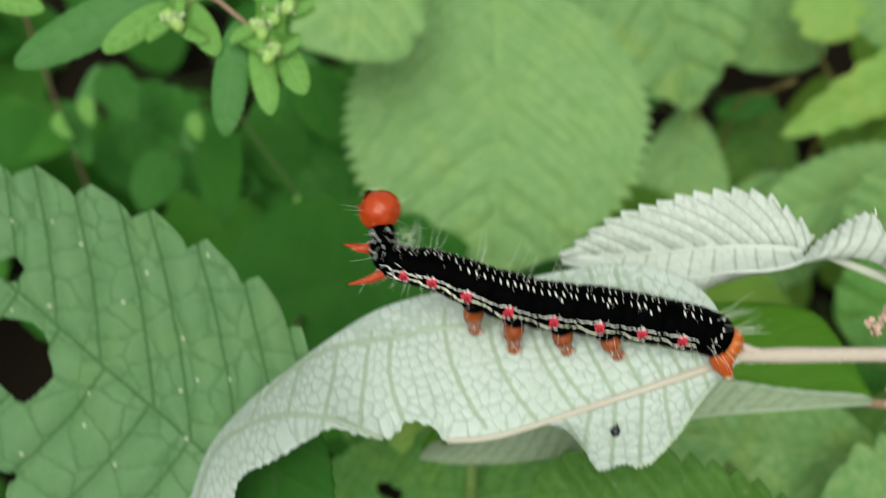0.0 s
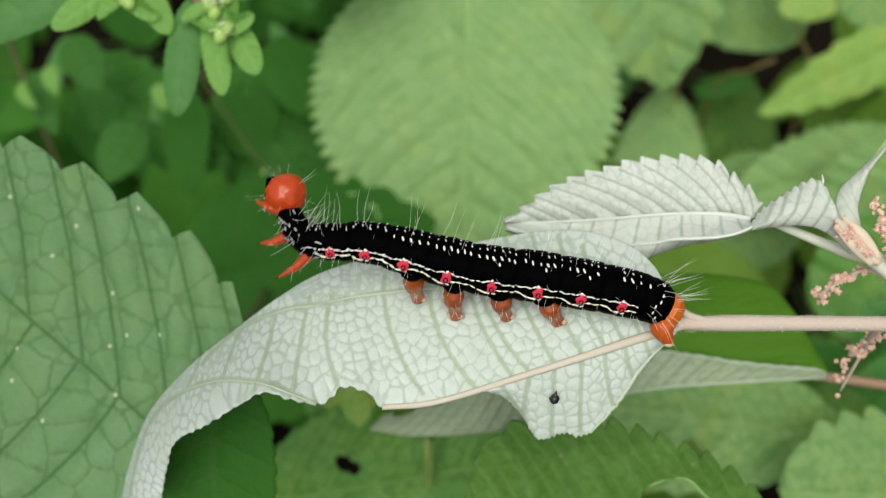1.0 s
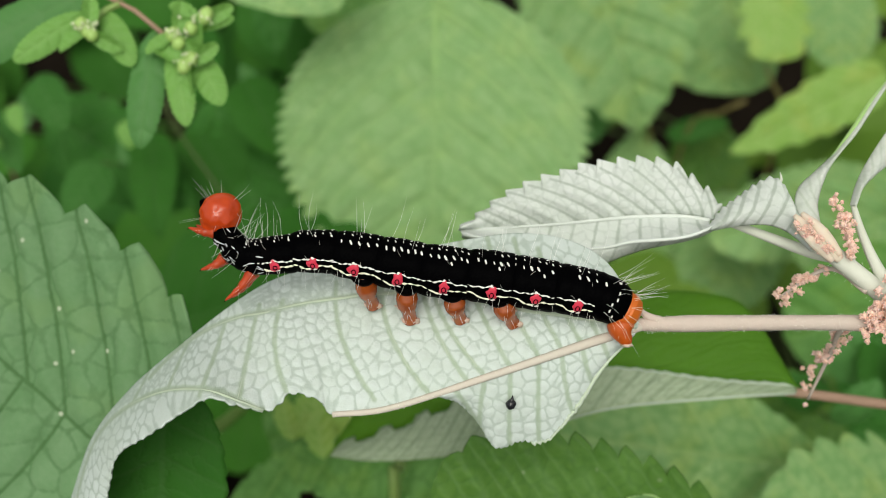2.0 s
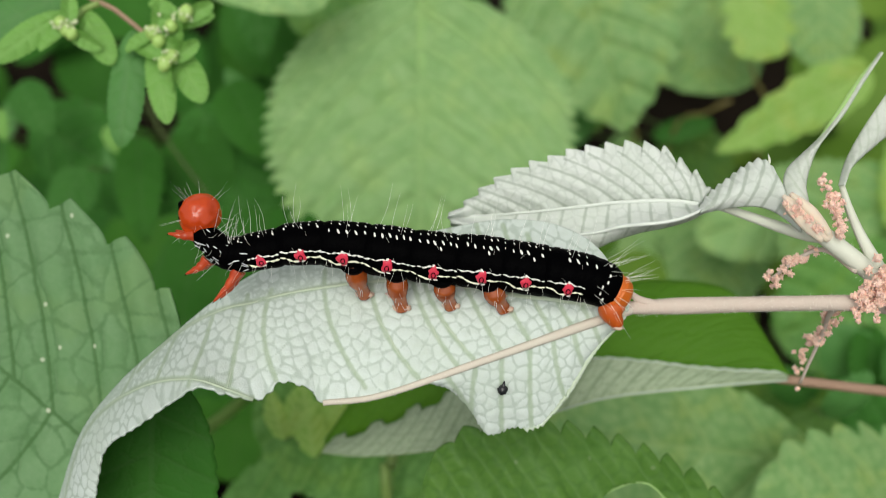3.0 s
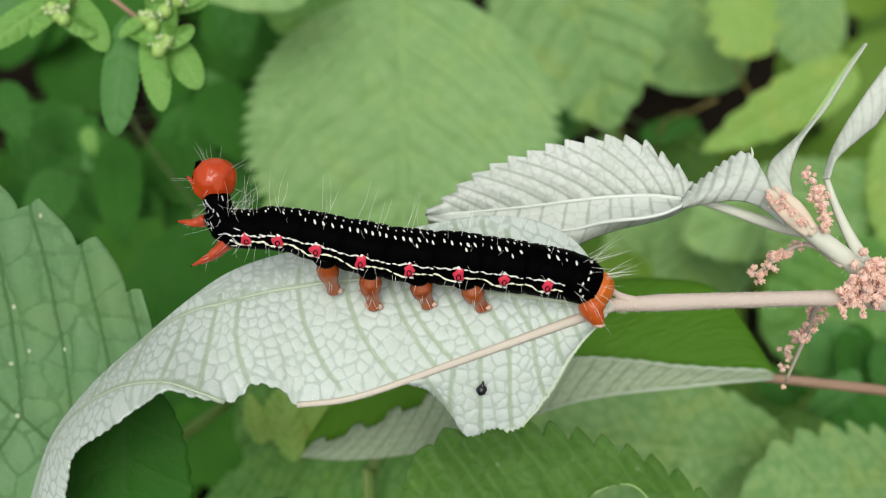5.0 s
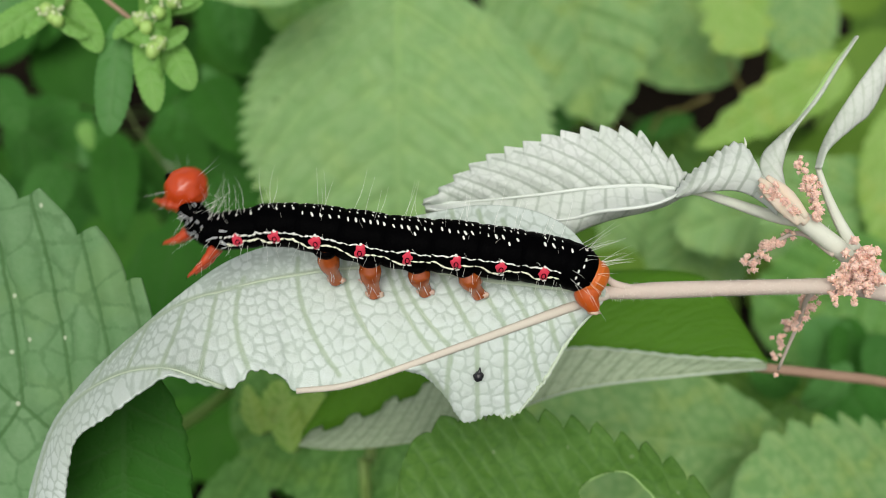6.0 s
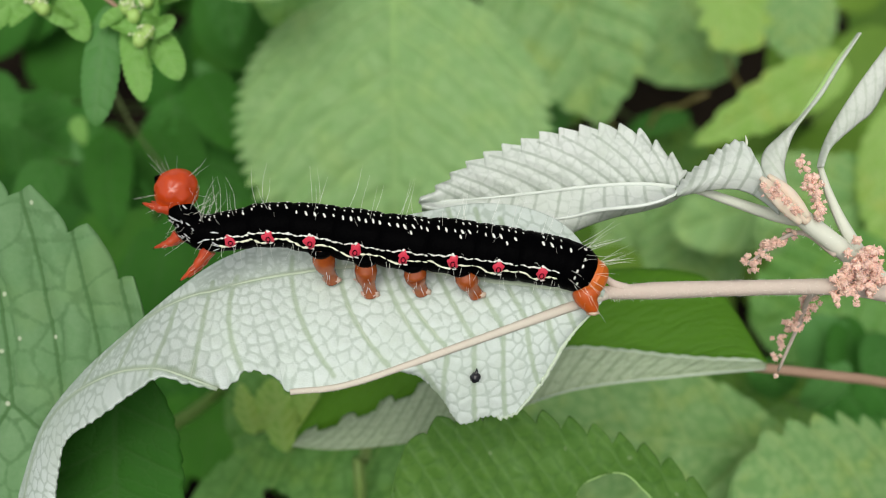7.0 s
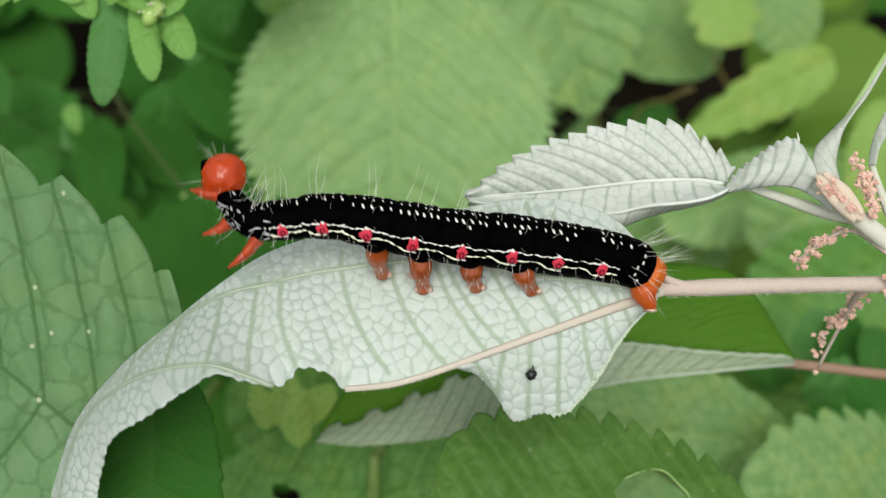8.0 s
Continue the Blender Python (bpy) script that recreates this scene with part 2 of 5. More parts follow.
ROUND_GREEN = netted_material("soft_quilted_upper_side", (0.25, 0.455, 0.165), (0.36, 0.56, 0.245), (0.42, 0.61, 0.25), (0.21, 0.41, 0.14), rib_w=1.6, net_w=1.0, ribs=0.22, nets=0.4, rough=0.5, spec=0.25, glow=0.3, stain=(0.37, 0.56, 0.20))
MID_GREEN = netted_material("middle_green_upper_side", (0.10, 0.275, 0.05), (0.19, 0.39, 0.105), (0.22, 0.40, 0.10), (0.07, 0.21, 0.035), rib_w=0.6, net_w=0.5, ribs=0.55, nets=0.55, rough=0.5, spec=0.3, glow=0.3, stain=(0.19, 0.36, 0.06))
DEEP_GREEN = netted_material("deep_green_upper_side", (0.06, 0.17, 0.02), (0.13, 0.27, 0.045), (0.13, 0.27, 0.06), (0.04, 0.13, 0.015), rib_w=0.6, net_w=0.5, ribs=0.55, nets=0.5, rough=0.45, spec=0.3, glow=0.3, stain=(0.15, 0.26, 0.03))
HOLED_GREEN = netted_material("bright_crenate_upper_side", (0.065, 0.18, 0.022), (0.125, 0.27, 0.045), (0.13, 0.27, 0.06), (0.05, 0.145, 0.02), rib_w=0.4, net_w=0.4, ribs=0.2, nets=0.28, rough=0.42, spec=0.3, glow=0.3, spots=0.12, stain=(0.13, 0.28, 0.06))
BRIGHT_GREEN = leaf_material("bright_green_upper_side", (0.10, 0.28, 0.015), (0.13, 0.33, 0.03), (0.14, 0.34, 0.025), cell=3, net=0.25, ribs=0.3, rib_width=0.05, rough=0.5, glow=0.4, ladder=2.0)
# green darkened to carry the deep shade between the leaves
SHADE_GREEN = leaf_material("shade_toned_upper_side", (0.018, 0.10, 0.010), (0.045, 0.14, 0.03), (0.045, 0.175, 0.024), cell=4, net=0.3, ribs=0.55, rib_width=0.08, rough=0.6, spec=0.1, glow=0.25, vary=0.5, ladder=2.0, bump=0.25)
FERN_GREEN = leaf_material("fresh_green_undergrowth", (0.06, 0.16, 0.02), (0.10, 0.21, 0.035), (0.10, 0.22, 0.035), cell=5, net=0.2, ribs=0.4, rough=0.55, glow=0.3, vary=0.7)
PALE_GREEN = netted_material("pale_green_upper_side", (0.19, 0.37, 0.13), (0.33, 0.52, 0.21), (0.36, 0.52, 0.20), (0.13, 0.30, 0.085), rib_w=0.7, net_w=0.6, ribs=0.55, nets=0.6, rough=0.5, spec=0.25, glow=0.3, stain=(0.34, 0.48, 0.13))
LIME_GREEN = netted_material("lime_green_young_leaf", (0.25, 0.46, 0.08), (0.40, 0.60, 0.18), (0.44, 0.60, 0.20), (0.20, 0.40, 0.06), rib_w=0.6, net_w=0.5, ribs=0.5, nets=0.5, rough=0.45, spec=0.3, glow=0.35, stain=(0.46, 0.55, 0.12))
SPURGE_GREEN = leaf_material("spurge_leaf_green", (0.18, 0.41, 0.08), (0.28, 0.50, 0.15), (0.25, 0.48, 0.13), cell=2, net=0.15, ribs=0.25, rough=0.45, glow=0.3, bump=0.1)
# spurge green again, with shade worked into a darker tone
SPURGE_SHADED = netted_material("shaded_spurge_leaf_green", (0.03, 0.14, 0.016), (0.075, 0.235, 0.045), (0.09, 0.22, 0.06), (0.025, 0.10, 0.018), rib_w=0.6, net_w=0.5, ribs=0.5, nets=0.45, rough=0.6, spec=0.1, glow=0.25)
SPURGE_OLD = leaf_material("older_spurge_leaf_green", (0.085, 0.25, 0.06), (0.13, 0.29, 0.09), (0.12, 0.30, 0.09), cell=3, net=0.15, ribs=0.25, rough=0.45, glow=0.3, bump=0.15)
STEM_PINK = plain_material("pinkish_downy_stem", (0.57, 0.45, 0.40), (0.52, 0.47, 0.40), rough=0.75, spec=0.2, bump=0.5)
STEM_PALE = plain_material("pale_green_downy_stem", (0.58, 0.60, 0.50), (0.66, 0.68, 0.60), rough=0.75, spec=0.2)
STEM_RED = plain_material("reddish_brown_stem", (0.29, 0.17, 0.115), (0.37, 0.25, 0.175), rough=0.6)
STEM_GREEN = plain_material("green_stem", (0.16, 0.28, 0.06), (0.24, 0.34, 0.10), rough=0.5)
RIB_LIME = plain_material("lime_leaf_rib", (0.28, 0.47, 0.15), (0.34, 0.52, 0.19), rough=0.6)
STEM_STRAW = plain_material("yellowish_dry_stem", (0.20, 0.19, 0.05), (0.15, 0.10, 0.04), rough=0.6)
STEM_DARK = plain_material("dim_brown_green_stem", (0.055, 0.09, 0.02), (0.09, 0.12, 0.035), rough=0.6)
RIB_CREAM = plain_material("cream_midrib", (0.58, 0.50, 0.43), (0.60, 0.58, 0.50), rough=0.8, spec=0.15, bump=0.5)
YOUNG_RIB = plain_material("whitish_rib", (0.64, 0.69, 0.64), (0.72, 0.76, 0.72), rough=0.85, spec=0.1)
RIB_PALE = plain_material("pale_side_rib", (0.46, 0.54, 0.42), (0.52, 0.60, 0.48), rough=0.8, spec=0.15)
FLOWER_PINK = plain_material("salmon_pink_florets", (0.80, 0.45, 0.37), (0.86, 0.68, 0.58), scale=1500, big=260, rough=0.8, spec=0.15, under=0.25)
FLOWER_WHITE = plain_material("white_green_florets", (0.75, 0.76, 0.62), (0.55, 0.66, 0.30), rough=0.6)
CAPSULE = plain_material("pale_green_capsule", (0.27, 0.45, 0.10), (0.38, 0.55, 0.17), rough=0.4)
BLACK_SKIN = plain_material("velvety_black_skin", (0.0006, 0.0006, 0.0008), (0.001, 0.001, 0.0013), scale=2500, rough=0.4, spec=0.006, bump=0.3)
WHITE_MARK = plain_material("white_skin_mark", (0.80, 0.80, 0.76), (0.70, 0.70, 0.66), rough=0.5)
GREY_MARK = plain_material("blue_grey_skin_fleck", (0.46, 0.48, 0.52), (0.68, 0.69, 0.70), rough=0.5)
CREAM_MARK = plain_material("cream_white_skin_stripe", (0.76, 0.76, 0.54), (0.82, 0.82, 0.72), scale=1500, rough=0.5)
RED_MARK = plain_material("crimson_skin_spot", (0.56, 0.015, 0.05), (0.66, 0.05, 0.09), rough=0.4)
ORANGE = plain_material("orange_red_shell", (0.34, 0.022, 0.003), (0.56, 0.070, 0.010), rough=0.22, spec=0.5, bump=0.15, big=350)
LEG = plain_material("orange_red_leg", (0.26, 0.016, 0.004), (0.52, 0.075, 0.015), scale=1100, big=500, rough=0.3, spec=0.4, under=0.1)
AMBER_RED = plain_material("orange_red_skin", (0.40, 0.055, 0.006), (0.55, 0.115, 0.012), scale=1100, big=400, rough=0.35, under=0.1)
AMBER = plain_material("amber_orange_skin", (0.50, 0.10, 0.008), (0.60, 0.15, 0.014), rough=0.38, under=0.1)
PROLEG = plain_material("rusty_translucent_skin", (0.14, 0.018, 0.004), (0.44, 0.105, 0.018), scale=1100, big=500, rough=0.18, spec=0.7, under=0.15)
FOOT_PAD = plain_material("pinkish_translucent_foot", (0.48, 0.31, 0.23), (0.62, 0.47, 0.38), rough=0.3, under=0.3)
HAIR = plain_material("white_bristle", (0.90, 0.92, 0.84), (0.95, 0.96, 0.90), rough=0.4)
DARK_BEAD = plain_material("black_glossy_dropping", (0.012, 0.013, 0.016), (0.02, 0.02, 0.024), rough=0.12, bump=0.15)
# soil tone set close to black all over
SOIL = plain_material("near_black_soil", (0.003, 0.0025, 0.0018), (0.016, 0.010, 0.006), scale=60, big=7, rough=0.9, spec=0.1, bump=0.8)


# ---- shapes ----
def V(x, y, z):
    return Vector((x, y, z)) * 0.001


def spline(points, n):
    """n + 1 places at even steps along a smooth line through the points."""
    pts = [Vector(p) for p in points]
    ext = [pts[0] * 2 - pts[1], *pts, pts[-1] * 2 - pts[-2]]
    fine = []
    for i in range(len(pts) - 1):
        a, b, c, d = ext[i:i + 4]
        for k in range(12):
            t = k / 12
            fine.append(0.5 * (2 * b + (c - a) * t + (2 * a - 5 * b + 4 * c - d) * t * t + (3 * b - a - 3 * c + d) * t ** 3))
    fine.append(pts[-1])
    run = [0.0]
    for p, q in zip(fine, fine[1:]):
        run.append(run[-1] + (q - p).length)
    out, j = [], 0
    for k in range(n + 1):
        want = run[-1] * k / n
        while j < len(run) - 2 and run[j + 1] < want:
            j += 1
        f = (want - run[j]) / max(run[j + 1] - run[j], 1e-9)
        out.append(fine[j].lerp(fine[j + 1], min(max(f, 0), 1)))
    return out


def tube(bm, line, radii, sides=8, flat=1.0):
    """A round tapering tube with closed ends along a line, radii interpolated from root to tip."""
    rings, n = [], len(line)
    ref = Vector((0.31, 0.2, 0.93))
    for i, p in enumerate(line):
        d = (line[min(i + 1, n - 1)] - line[max(i - 1, 0)]).normalized()
        u = d.cross(ref).normalized()
        v = d.cross(u)
        f = i / (n - 1) * (len(radii) - 1)
        k = min(int(f), len(radii) - 2)
        r = radii[k] + (radii[k + 1] - radii[k]) * (f - k)
        rings.append([bm.verts.new(p + u * (math.cos(a) * r) + v * (math.sin(a) * r * flat)) for a in (2 * math.pi * j / sides for j in range(sides))])
    for a, b in zip(rings, rings[1:]):
        for j in range(sides):
            bm.faces.new((a[j], a[(j + 1) % sides], b[(j + 1) % sides], b[j]))
    bm.faces.new(rings[0])
    bm.faces.new(rings[-1][::-1])
    return bm


def blob(bm, centre, axes, sub=2, rough=0.0):
    """A ball stretched to three axis vectors, roughened by noise."""
    m = Matrix((axes[0], axes[1], axes[2])).transposed().to_4x4()
    made = bmesh.ops.create_icosphere(bm, subdivisions=sub, radius=1.0)["verts"]
    for v in made:
        k = 1 + rough * noise.noise(v.co * 2.3 + centre * 900)
        v.co = centre + (m @ v.co) * k
    return bm


def part(name, bm, material, parent, label="", thick=0.0):
    bmesh.ops.recalc_face_normals(bm, faces=bm.faces)
    me = bpy.data.meshes.new(name)
    bm.to_mesh(me)
    bm.free()
    me.materials.append(material)
    me.shade_smooth()
    ob = new(name, me)
    ob.parent = parent
    if label:
        tagged(ob, label)
    if thick:
        s = ob.modifiers.new("thickness", "SOLIDIFY")
        s.thickness, s.offset = thick, 0
    return ob


def thing(name, origin, label, category, group=""):
    """An Empty on the bank at a place of the plan, that carries its parts."""
    ob = new(name)
    ob.empty_display_size = 0.01
    ob.matrix_world = BANK @ Matrix.Translation(origin)
    return tagged(ob, label, category, group)


def bite(a, at, r):
    """The uneven radius of an eaten hole towards the angle a."""
    return r * (1 + 0.10 * math.sin(2 * a + at) + 0.06 * math.sin(5 * a + r))


def grid_mesh(rows, veins, flats, holes=()):
    """A sheet from rows of places with its two sets of leaf coordinates. holes: (along mm, across mm, radius mm, narrowness) eaten out of it."""
    bm = bmesh.new()
    uv1, uv2 = bm.loops.layers.uv.new("vein"), bm.loops.layers.uv.new("flat")
    vs = [[bm.verts.new(p) for p in row] for row in rows]
    gone = set()
    if holes:
        for i, row in enumerate(flats):
            for j, (s, w) in enumerate(row):
                for hs, hw, hr, narrow in holes:
                    a = math.atan2((w - hw) * narrow, s - hs)
                    if math.hypot(s - hs, (w - hw) * narrow) < bite(a, hs, hr):
                        gone.add((i, j))
    for i in range(len(rows) - 1):
        for j in range(len(rows[0]) - 1):
            ids = ((i, j), (i + 1, j), (i + 1, j + 1), (i, j + 1))
            if all(k in gone for k in ids):
                continue
            if sum(k in gone for k in ids) >= 3:
                continue
            f = bm.faces.new([vs[a][b] for a, b in ids])
            for lp, (a, b) in zip(f.loops, ids):
                lp[uv1].uv, lp[uv2].uv = veins[a][b], flats[a][b]
    bmesh.ops.delete(bm, geom=[v for v in bm.verts if not v.link_faces], context="VERTS")
    return bm


def bent(x, y, a0, a1, length, late=1.6, n=14):
    """A flat line (mm) that sets off at a0 degrees and turns to a1."""
    out = [(x, y)]
    for k in range(n):
        a = radians(a0 + (a1 - a0) * ((k + 0.5) / n) ** late)
        x, y = x + math.cos(a) * length / n, y + math.sin(a) * length / n
        out.append((x, y))
    return np.array(out)


def even(line, step=0.25):
    """A flat line cut into even short steps."""
    d = np.concatenate(([0], np.cumsum(np.hypot(*np.diff(line, axis=0).T))))
    at = np.arange(0, d[-1], step)
    return np.stack((np.interp(at, d, line[:, 0]), np.interp(at, d, line[:, 1])), 1)


def cells(lines, step, rnd, across=1.8):
    """Middles of the small fields between neighbouring ribs: rows of them along each bay, two or more side by side."""
    out = []
    for a, b in zip(lines, lines[1:]):
        size = max(np.hypot(*np.diff(a, axis=0).T).sum(), np.hypot(*np.diff(b, axis=0).T).sum())
        n = max(int(size / step), 1)
        u = np.linspace(0, 1, 40)
        A, B = (np.stack([np.interp(u, np.linspace(0, 1, len(q)), q[:, c]) for c in (0, 1)], 1) for q in (a, b))
        wide = np.hypot(*(A - B).T).max()
        m = max(1, round(wide / across))
        for c in range(m):
            f = (c + 0.5) / m
            slip = rnd.random()
            for k in range(n + 1):
                t = (k + slip + rnd.gauss(0, 0.16)) / n * 39
                i = int(min(max(t, 0), 39))
                g = f + rnd.gauss(0, 0.22) / m
                out.append(A[i] * (1 - g) + B[i] * g)
    return np.array(out)


def field_edge(points, middles):
    """The distance of each flat point to the edge between the fields of its two nearest middles."""
    first, second = np.full(len(points), 1e9), np.full(len(points), 1e9)
    for c in middles:
        d = np.hypot(points[:, 0] - c[0], points[:, 1] - c[1])
        second = np.minimum(second, np.maximum(first, d))
        first = np.minimum(first, d)
    return (second - first) / 2


def pieces(lines):
    return [(p, q) for line in lines for p, q in zip(line, line[1:])]


def nearest(points, segs):
    """The distance of each flat point to the nearest of the pieces."""
    best = np.full(len(points), 1e9)
    for p, q in segs:
        d = q - p
        t = np.clip(((points - p) @ d) / max(d @ d, 1e-9), 0, 1)
        r = points - p - t[:, None] * d
        best = np.minimum(best, (r * r).sum(1))
    return np.sqrt(best)


def leaf_blade(base, tip, wide, width, a=0.6, b=0.9, arch=0.0, fold=0.0, curl=0.0, teeth=22, tooth=1.0, sec=7, slant=0.55, relief=0.25, holes=(), shift=0.0, net=None, nw=14, per=8, wave=0.0, convex=0.7, drop=0.3, hook=0.25):
    """One leaf from base to tip; wide: the way of its breadth. arch: rise of the middle, fold: how far the halves rise from
    the midrib, curl: how far the edges bend back; teeth on each edge; sec side ribs, with the blade swelling between them."""
    axis = tip - base
    L = axis.length
    x = axis / L
    w_dir = (wide - x * wide.dot(x)).normalized()
    n = x.cross(w_dir)
    if n.z < 0:
        n = -n
    top = (a / (a + b)) ** a * (b / (a + b)) ** b
    nl = max(int(teeth * per), 24)
    mm = 0.001
    rows, veins, flats = [], [], []
    for i in range(nl + 1):
        s = i / nl
        half = width / 2 * (max(s, 1e-4) ** a * max(1 - s, 1e-4) ** b) / top
        ph = (s * teeth + shift) % 1.0
        saw = (ph / (1 - drop)) ** convex if ph < 1 - drop else ((1 - ph) / drop) ** 0.8
        edge = tooth * mm * saw * min(1, 6 * s, 5 * (1 - s) + 0.15)
        r1, r2, r3 = [], [], []
        for j in range(-nw, nw + 1):
            f = j / nw
            full = half + edge * abs(f) ** 4
            w = full * f
            q = s * L - abs(w) * slant
            phase = q / L * sec
            swell = abs(math.sin(math.pi * phase)) ** 0.6 * min(1, abs(f) * 4) * (1 - abs(f) ** 6 * 0.4)
            up = arch * 4 * s * (1 - s) + fold * abs(w) - curl * w * w / max(width, 1e-6) * 2 + relief * mm * swell
            up += 0.014 * width * noise.noise(Vector((s * L * 90 + width * 1e3, w * 90, 0.5))) + 0.006 * width * noise.noise(Vector((s * L * 260, w * 260, 4.5)))
            up += wave * mm * math.sin(s * 9 + (2 if f > 0 else 0)) * f * f
            r1.append(base + x * (s * L + edge * hook * abs(f) ** 4) + w_dir * w + n * up)
            r2.append((phase, w / mm))
            r3.append((s * L / mm, w / mm))
        rows.append(r1), veins.append(r2), flats.append(r3)
    if net:
        # net: side ribs on each half, how far they lean on the upper and lower half, their bow, step of the cross veins, swelling of bays and cells (mm)
        count, lean_up, lean_low, bend, step, broad, bay, cell = net
        rnd = random.Random(int(L * 1e5))
        lmm, wmm = L / mm, width / mm
        groups = []
        for side, lean in ((1, lean_up), (-1, lean_low)):
            group = []
            for k in range(-2, count):
                s0 = lmm * (k + 0.55 + rnd.uniform(-0.12, 0.12)) / count
                w = np.linspace(0, 0.75 * wmm, 24)
                group.append(np.stack((s0 + lean * w + bend * w * w / wmm, side * w), 1))
            groups.append(group)
        ribs = pieces([np.array([(0.0, 0.0), (lmm, 0.0)])] + groups[0] + groups[1])
        cross = np.concatenate((cells(groups[0], step, rnd, broad), cells(groups[1], step, rnd, broad)))
        rise_net(rows, veins, flats, ribs, cross, n, bay, cell)
    return grid_mesh(rows, veins, flats, holes)


def rise_net(rows, veins, flats, ribs, cross, n, bay, cell, soft_bay=1.6, soft_cell=0.5):
    """Writes the distances to ribs and cross veins into the leaf coordinates and lets the blade swell between them."""
    flat_points = np.array([q for row in flats for q in row], float)
    x, y = flat_points.T
    wave = np.stack((np.sin(y * 1.9 + 1.7 * np.sin(x * 1.1)) + np.sin(x * 0.7 + 2.0), np.sin(x * 2.1 + 1.6 * np.sin(y * 0.9)) + np.sin(y * 0.8)), 1) * 0.3
    d_rib, d_net = nearest(flat_points, ribs), field_edge(flat_points + 0.35 * wave, cross)
    up = bay * (1 - np.exp(-(d_rib / soft_bay) ** 2)) + cell * (1 - np.exp(-(np.minimum(d_rib, d_net) / soft_cell) ** 2))
    k = 0
    for r1, r2 in zip(rows, veins):
        for j in range(len(r1)):
            r1[j] = r1[j] + n * (0.001 * up[k])
            r2[j] = (d_rib[k], d_net[k])
            k += 1


def loft_blade(top, low, nl, nw, sec, slant, slant_end, bulge=0.0, relief=0.3, low_edge=None, top_edge=None, net=None, origin=None, teeth=0, tooth=0.0, hook=0.0):
    """A torn piece of blade between an upper and a lower line. low_edge, top_edge: how far the edge is shifted at a share of its length."""
    A, B = spline(top, nl), spline(low, nl)
    rows, veins, flats = [], [], []
    run = 0.0
    for i in range(nl + 1):
        s = i / nl
        if i:
            run += (A[i].lerp(B[i], 0.4) - A[i - 1].lerp(B[i - 1], 0.4)).length
        across = A[i] - B[i]
        h = across.length
        lo = low_edge(s) if low_edge else 0.0
        hi = top_edge(s) if top_edge else 0.0
        r1, r2, r3 = [], [], []
        for j in range(nw + 1):
            f = j / nw
            g = f + lo * (1 - f) ** 3 / max(h, 1e-4) + hi * f ** 3 / max(h, 1e-4)
            p = B[i] + across * g
            phase = s * sec + (slant + (slant_end - slant) * min(1, s / 0.6)) * g
            swell = abs(math.sin(math.pi * phase)) ** 0.6 * max(0.0, math.sin(math.pi * f)) ** 0.5
            p = p + Vector((0, 0, bulge * 4 * f * (1 - f) + relief * 0.001 * swell))
            if teeth:
                ph = (s * teeth) % 1.0
                saw = ph / 0.8 if ph < 0.8 else (1 - ph) / 0.2
                saw *= f ** 4 * min(1, 8 * s)
                p = p + across.normalized() * tooth * saw + (A[min(i + 1, nl)] - A[max(i - 1, 0)]).normalized() * hook * saw
            r1.append(p)
            r2.append((phase, 3 + g * h * 1000))
            r3.append((run * 1000, g * h * 1000))
        rows.append(r1), veins.append(r2), flats.append(r3)
    if net:
        # net: ribs and cross veins in the plan (mm), swelling of bays and cells
        flats = [[((p.x + origin.x) * 1000, (p.y + origin.y) * 1000) for p in row] for row in rows]
        ribs, cross, bay, cell = net
        rise_net(rows, veins, flats, pieces(ribs), cross, Vector((0, 0, 1)), bay, cell)
    return grid_mesh(rows, veins, flats), rows


DOWN = Vector((0, -math.sin(radians(40)), -math.cos(radians(40))))


def to_ground(p):
    """The place of the plan on the ground straight below p."""
    return p + DOWN * (BANK @ p).z


def rooted_stem(at, lean=(0, 0, 0)):
    """A stem from the ground behind the bank to the leaf's base."""
    foot = to_ground(at + Vector((0, 1.096 * (BANK @ at).z, 0)) + Vector(lean))
    mid = at.lerp(foot, 0.4) + Vector((0, -0.006, 0))
    return spline([foot, mid, at], 14)


# ---- ground ----
bm = bmesh.new()
R = 300.0
ring = [0.0, 0.3, 0.6, 1.0, 2.0, 5.0, 20.0, 80.0, R]
prev = None
for k, r in enumerate(ring):
    cur = [bm.verts.new((r * math.cos(a), 0.4 + r * math.sin(a), -0.004 * (k > 0) + 0.012 * noise.noise(Vector((r * math.cos(a) * 6, r * math.sin(a) * 6, 1))) * (r > 0)))
           for a in (2 * math.pi * j / 40 for j in range(40))] if r else [bm.verts.new((0, 0.4, 0))]
    if prev:
        for j in range(40):
            if len(prev) == 1:
                bm.faces.new((prev[0], cur[j], cur[(j + 1) % 40]))
            else:
                bm.faces.new((prev[j], cur[j], cur[(j + 1) % 40], prev[(j + 1) % 40]))
    prev = cur
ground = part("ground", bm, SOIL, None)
tagged(ground, "near-black soil under the plants", "ground", kind="structure")


def join(a, b):
    """Adds the sheet b to the sheet a."""
    me = bpy.data.meshes.new("piece")
    b.to_mesh(me)
    b.free()
    a.from_mesh(me)
    bpy.data.meshes.remove(me)
    return a


def local(points, origin):
    return [p - origin for p in points]


# ---- the ramie shoot that carries the caterpillar ----
root = V(43.8, 6.9, -137.0)
shoot = thing("ramie_shoot", root, "pink-stemmed ramie shoot with white-felted leaf undersides and salmon flowers", "plant")
O = root


def ragged(s):
    return 0.00016 * math.sin(s * 310) + 0.0003 * noise.noise(Vector((s * 60, 2, 0))) + 0.0003 * noise.noise(Vector((s * 240, 5, 0)))


